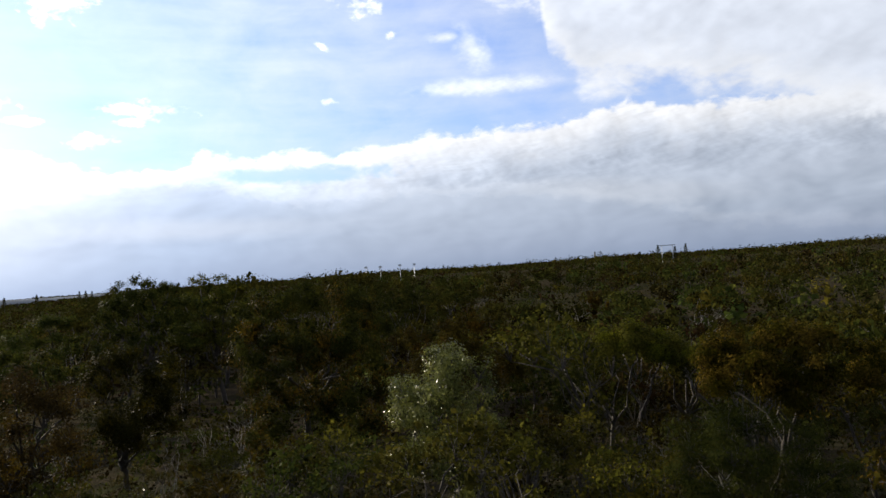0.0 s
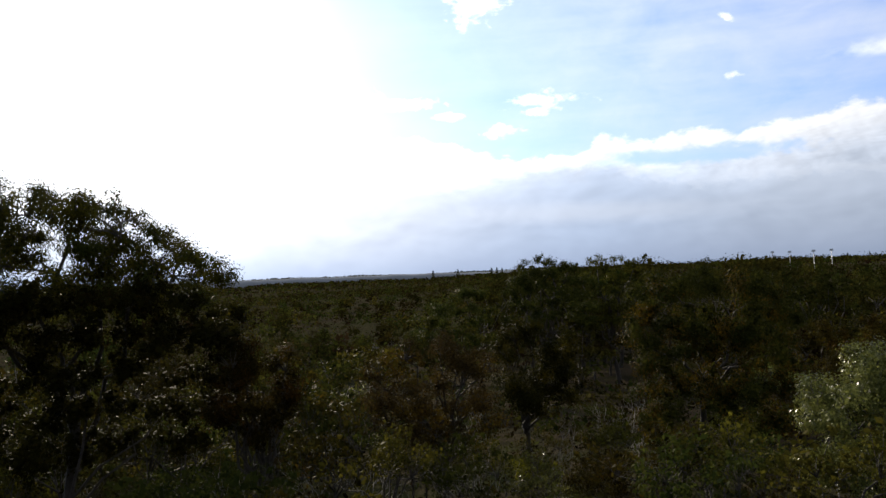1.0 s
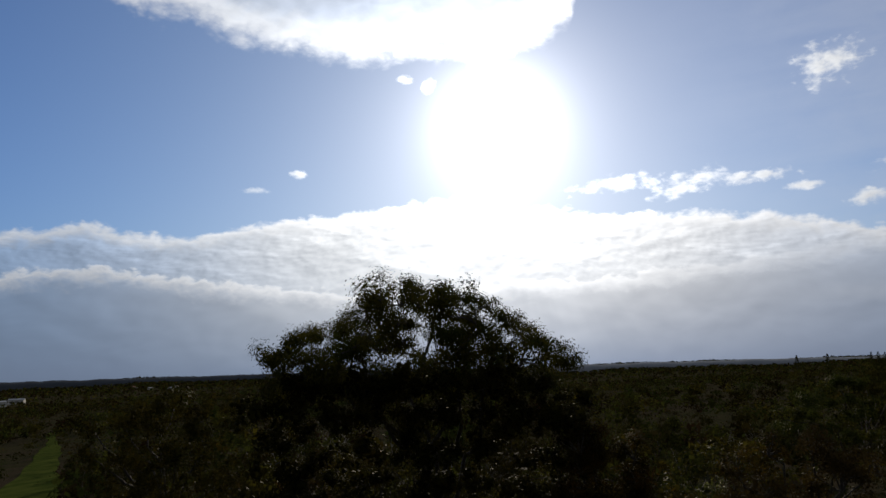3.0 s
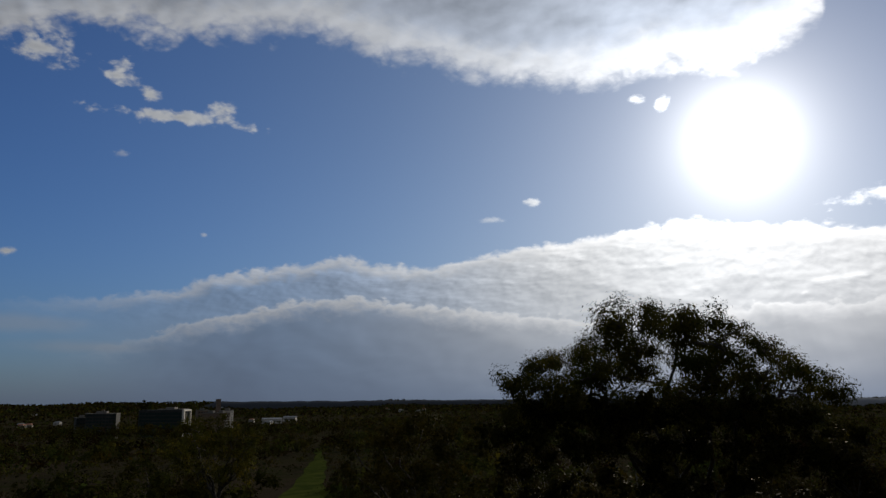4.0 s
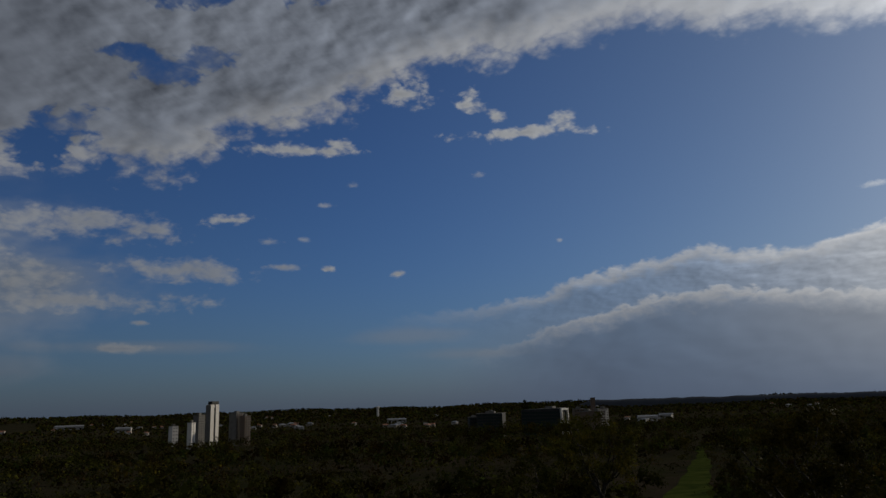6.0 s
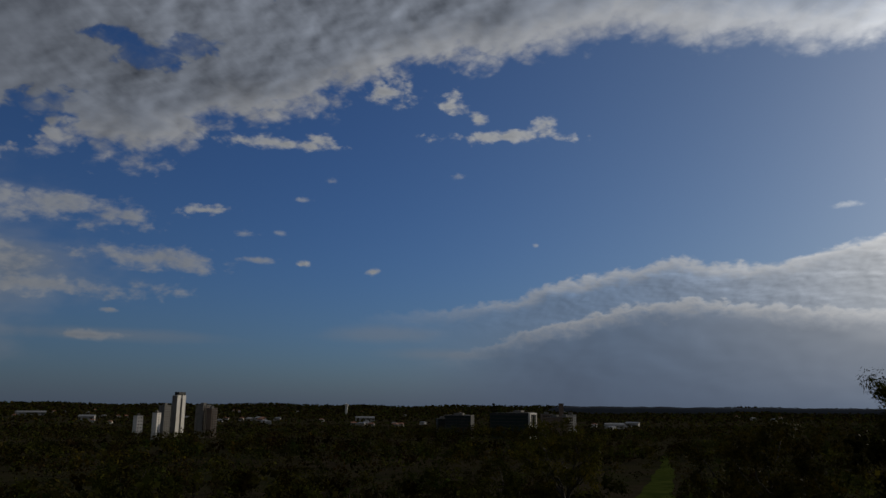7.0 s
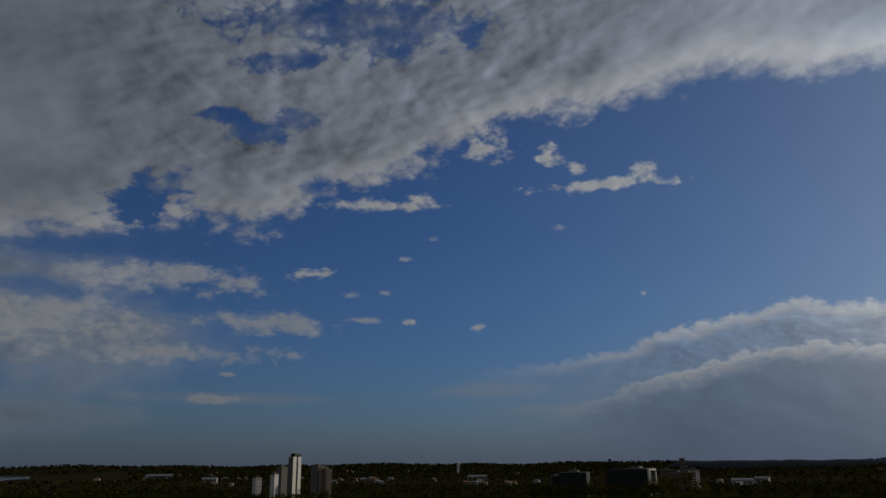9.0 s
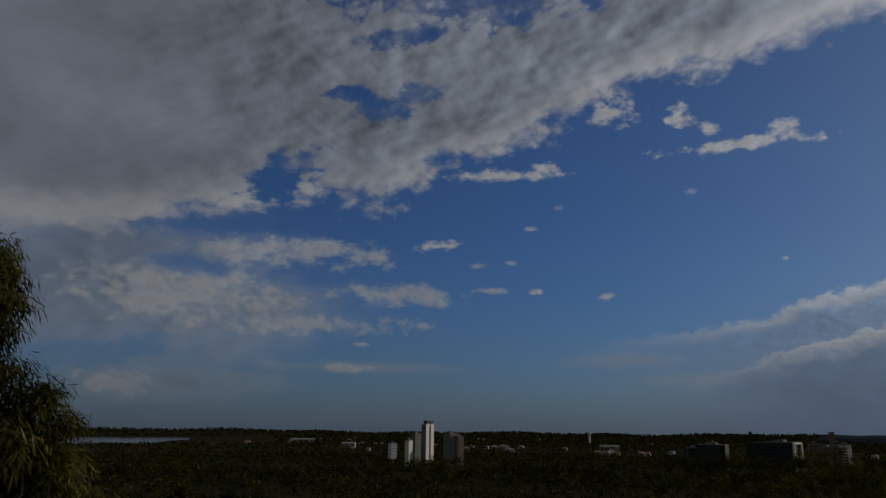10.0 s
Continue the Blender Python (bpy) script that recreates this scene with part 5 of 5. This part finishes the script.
def pine_meshes(seed, h, w):
    """A tiered pine: straight trunk, level whorls of branches with gaps."""
    rng = np.random.default_rng(seed)
    paths, cs, ss = [[(Vector((0, 0, -1)), 0.5), (Vector((0, 0, h)), 0.08)]], [], []
    for i in range(13):
        u = 0.14 + 0.84 * i / 12
        reach = w * (1.05 - u) ** 0.7
        for k in range(6):
            a = 2 * math.pi * (k + rng.uniform(-0.3, 0.3)) / 6 + i
            tip = Vector((math.cos(a) * reach, math.sin(a) * reach, u * h + 0.4))
            paths.append([(Vector((0, 0, u * h)), 0.12), (tip, 0.03)])
            for f in (0.45, 0.75, 1.0):
                cs.append((tip.x * f, tip.y * f, tip.z))
                ss.append(reach * 0.28 + 0.25)
    q = leaf_quads(rng, cs, ss, np.full(len(cs), 7), 0.9, 0.35, 0.1, 0.4)
    return tubes("trunk", paths, BARK, 4), mesh_quads("crown", q, [LEAF_GREEN])


PINES = [pine_meshes(501, 22, 4.5), pine_meshes(502, 20, 4.0)]


def build_pines():
    spots = [(-16.2, 760, 0.60), (-17.4, 740, 0.42), (-18.15, 760, 0.58), (-14.9, 800, 0.22), (30.6, 1900, 0.06), (28.7, 1950, 0.1), (26.1, 2000, 0.14), (25.7, 2010, 0.14),
             (25.3, 1990, 0.1), (95.35, 1150, 0.02), (95.1, 1160, -0.12), (94.9, 1150, -0.1)]
    for i, (az, r, el) in enumerate(spots):
        x, y = polar(az, r)
        h = 50 + r * math.tan(radians(el)) - float(lie(x, y))
        stand("pine_tree", PINES[i % 2], x, y, i * 40, h / (22, 20)[i % 2], "dark tiered pine rising above the canopy", "tree", "pines on the skyline")


build_pines()


def site_frame():
    """A bare steel frame with a cross beam, between the pines on the skyline."""
    ob, z = site("steel_gantry", -17.0, 755, 0, "thin steel gantry between pines on the skyline", "gantry", 8)
    h = 50 + 755 * math.tan(radians(0.55)) - z
    for x in (-7, 3):
        part("post", tubes("post", [[(Vector((x, 0, -0.5)), 0.35), (Vector((x, 0, h)), 0.25)]], STEEL, 6), ob)
    part("beam", boxes("beam", STEEL, (-11, 6, -0.3, 0.3, h, h + 0.7)), ob)


site_frame()

# ---- far ridges ----


def ridge(seed, a0, a1, r, el, shade, label):
    """A long low hill on the skyline, rounded across and tapering at its ends. shade: base colour with the haze mixed
    in.
    """
    rng = np.random.default_rng(seed)
    m = rough_material("hazy_hill", shade, tuple(c * 1.25 for c in shade), 0.01, 1.0, 0.3, 2.0, 0.0, 0.0)
    n, rows = 160, 9
    verts, faces = [], []
    bumps = np.interp(np.linspace(0, 1, n + 1), np.linspace(0, 1, 50), rng.random(50)) + rng.random(n + 1) * 0.35
    for i in range(n + 1):
        a = a0 + (a1 - a0) * i / n
        top = EYE[2] + r * math.tan(radians(el)) + (bumps[i] - 0.8) * 5.0
        top *= min(1, 4.0 * math.sin(math.pi * i / n) ** 0.7)
        for j in range(rows):
            u = math.pi * j / (rows - 1)
            x, y = polar(a, r - 130 * math.cos(u))
            verts.append((x, y, -4 + (top + 4) * math.sin(u) ** 0.6))
        if i:
            k = i * rows
            faces += [(k - rows + j, k - rows + j + 1, k + j + 1, k + j) for j in range(rows - 1)]
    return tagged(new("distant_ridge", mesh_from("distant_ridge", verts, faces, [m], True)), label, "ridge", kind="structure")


# aerial haze is painted into these base colours, pale grey and blue-grey
ridge(71, 12, 50, 3750, -0.10, (0.13, 0.14, 0.155), "dry hills on the skyline, paled by haze in their colour")
ridge(72, 56, 92, 4000, -0.06, (0.035, 0.040, 0.048), "low wooded ridge on the skyline, blue-grey with haze in its colour")

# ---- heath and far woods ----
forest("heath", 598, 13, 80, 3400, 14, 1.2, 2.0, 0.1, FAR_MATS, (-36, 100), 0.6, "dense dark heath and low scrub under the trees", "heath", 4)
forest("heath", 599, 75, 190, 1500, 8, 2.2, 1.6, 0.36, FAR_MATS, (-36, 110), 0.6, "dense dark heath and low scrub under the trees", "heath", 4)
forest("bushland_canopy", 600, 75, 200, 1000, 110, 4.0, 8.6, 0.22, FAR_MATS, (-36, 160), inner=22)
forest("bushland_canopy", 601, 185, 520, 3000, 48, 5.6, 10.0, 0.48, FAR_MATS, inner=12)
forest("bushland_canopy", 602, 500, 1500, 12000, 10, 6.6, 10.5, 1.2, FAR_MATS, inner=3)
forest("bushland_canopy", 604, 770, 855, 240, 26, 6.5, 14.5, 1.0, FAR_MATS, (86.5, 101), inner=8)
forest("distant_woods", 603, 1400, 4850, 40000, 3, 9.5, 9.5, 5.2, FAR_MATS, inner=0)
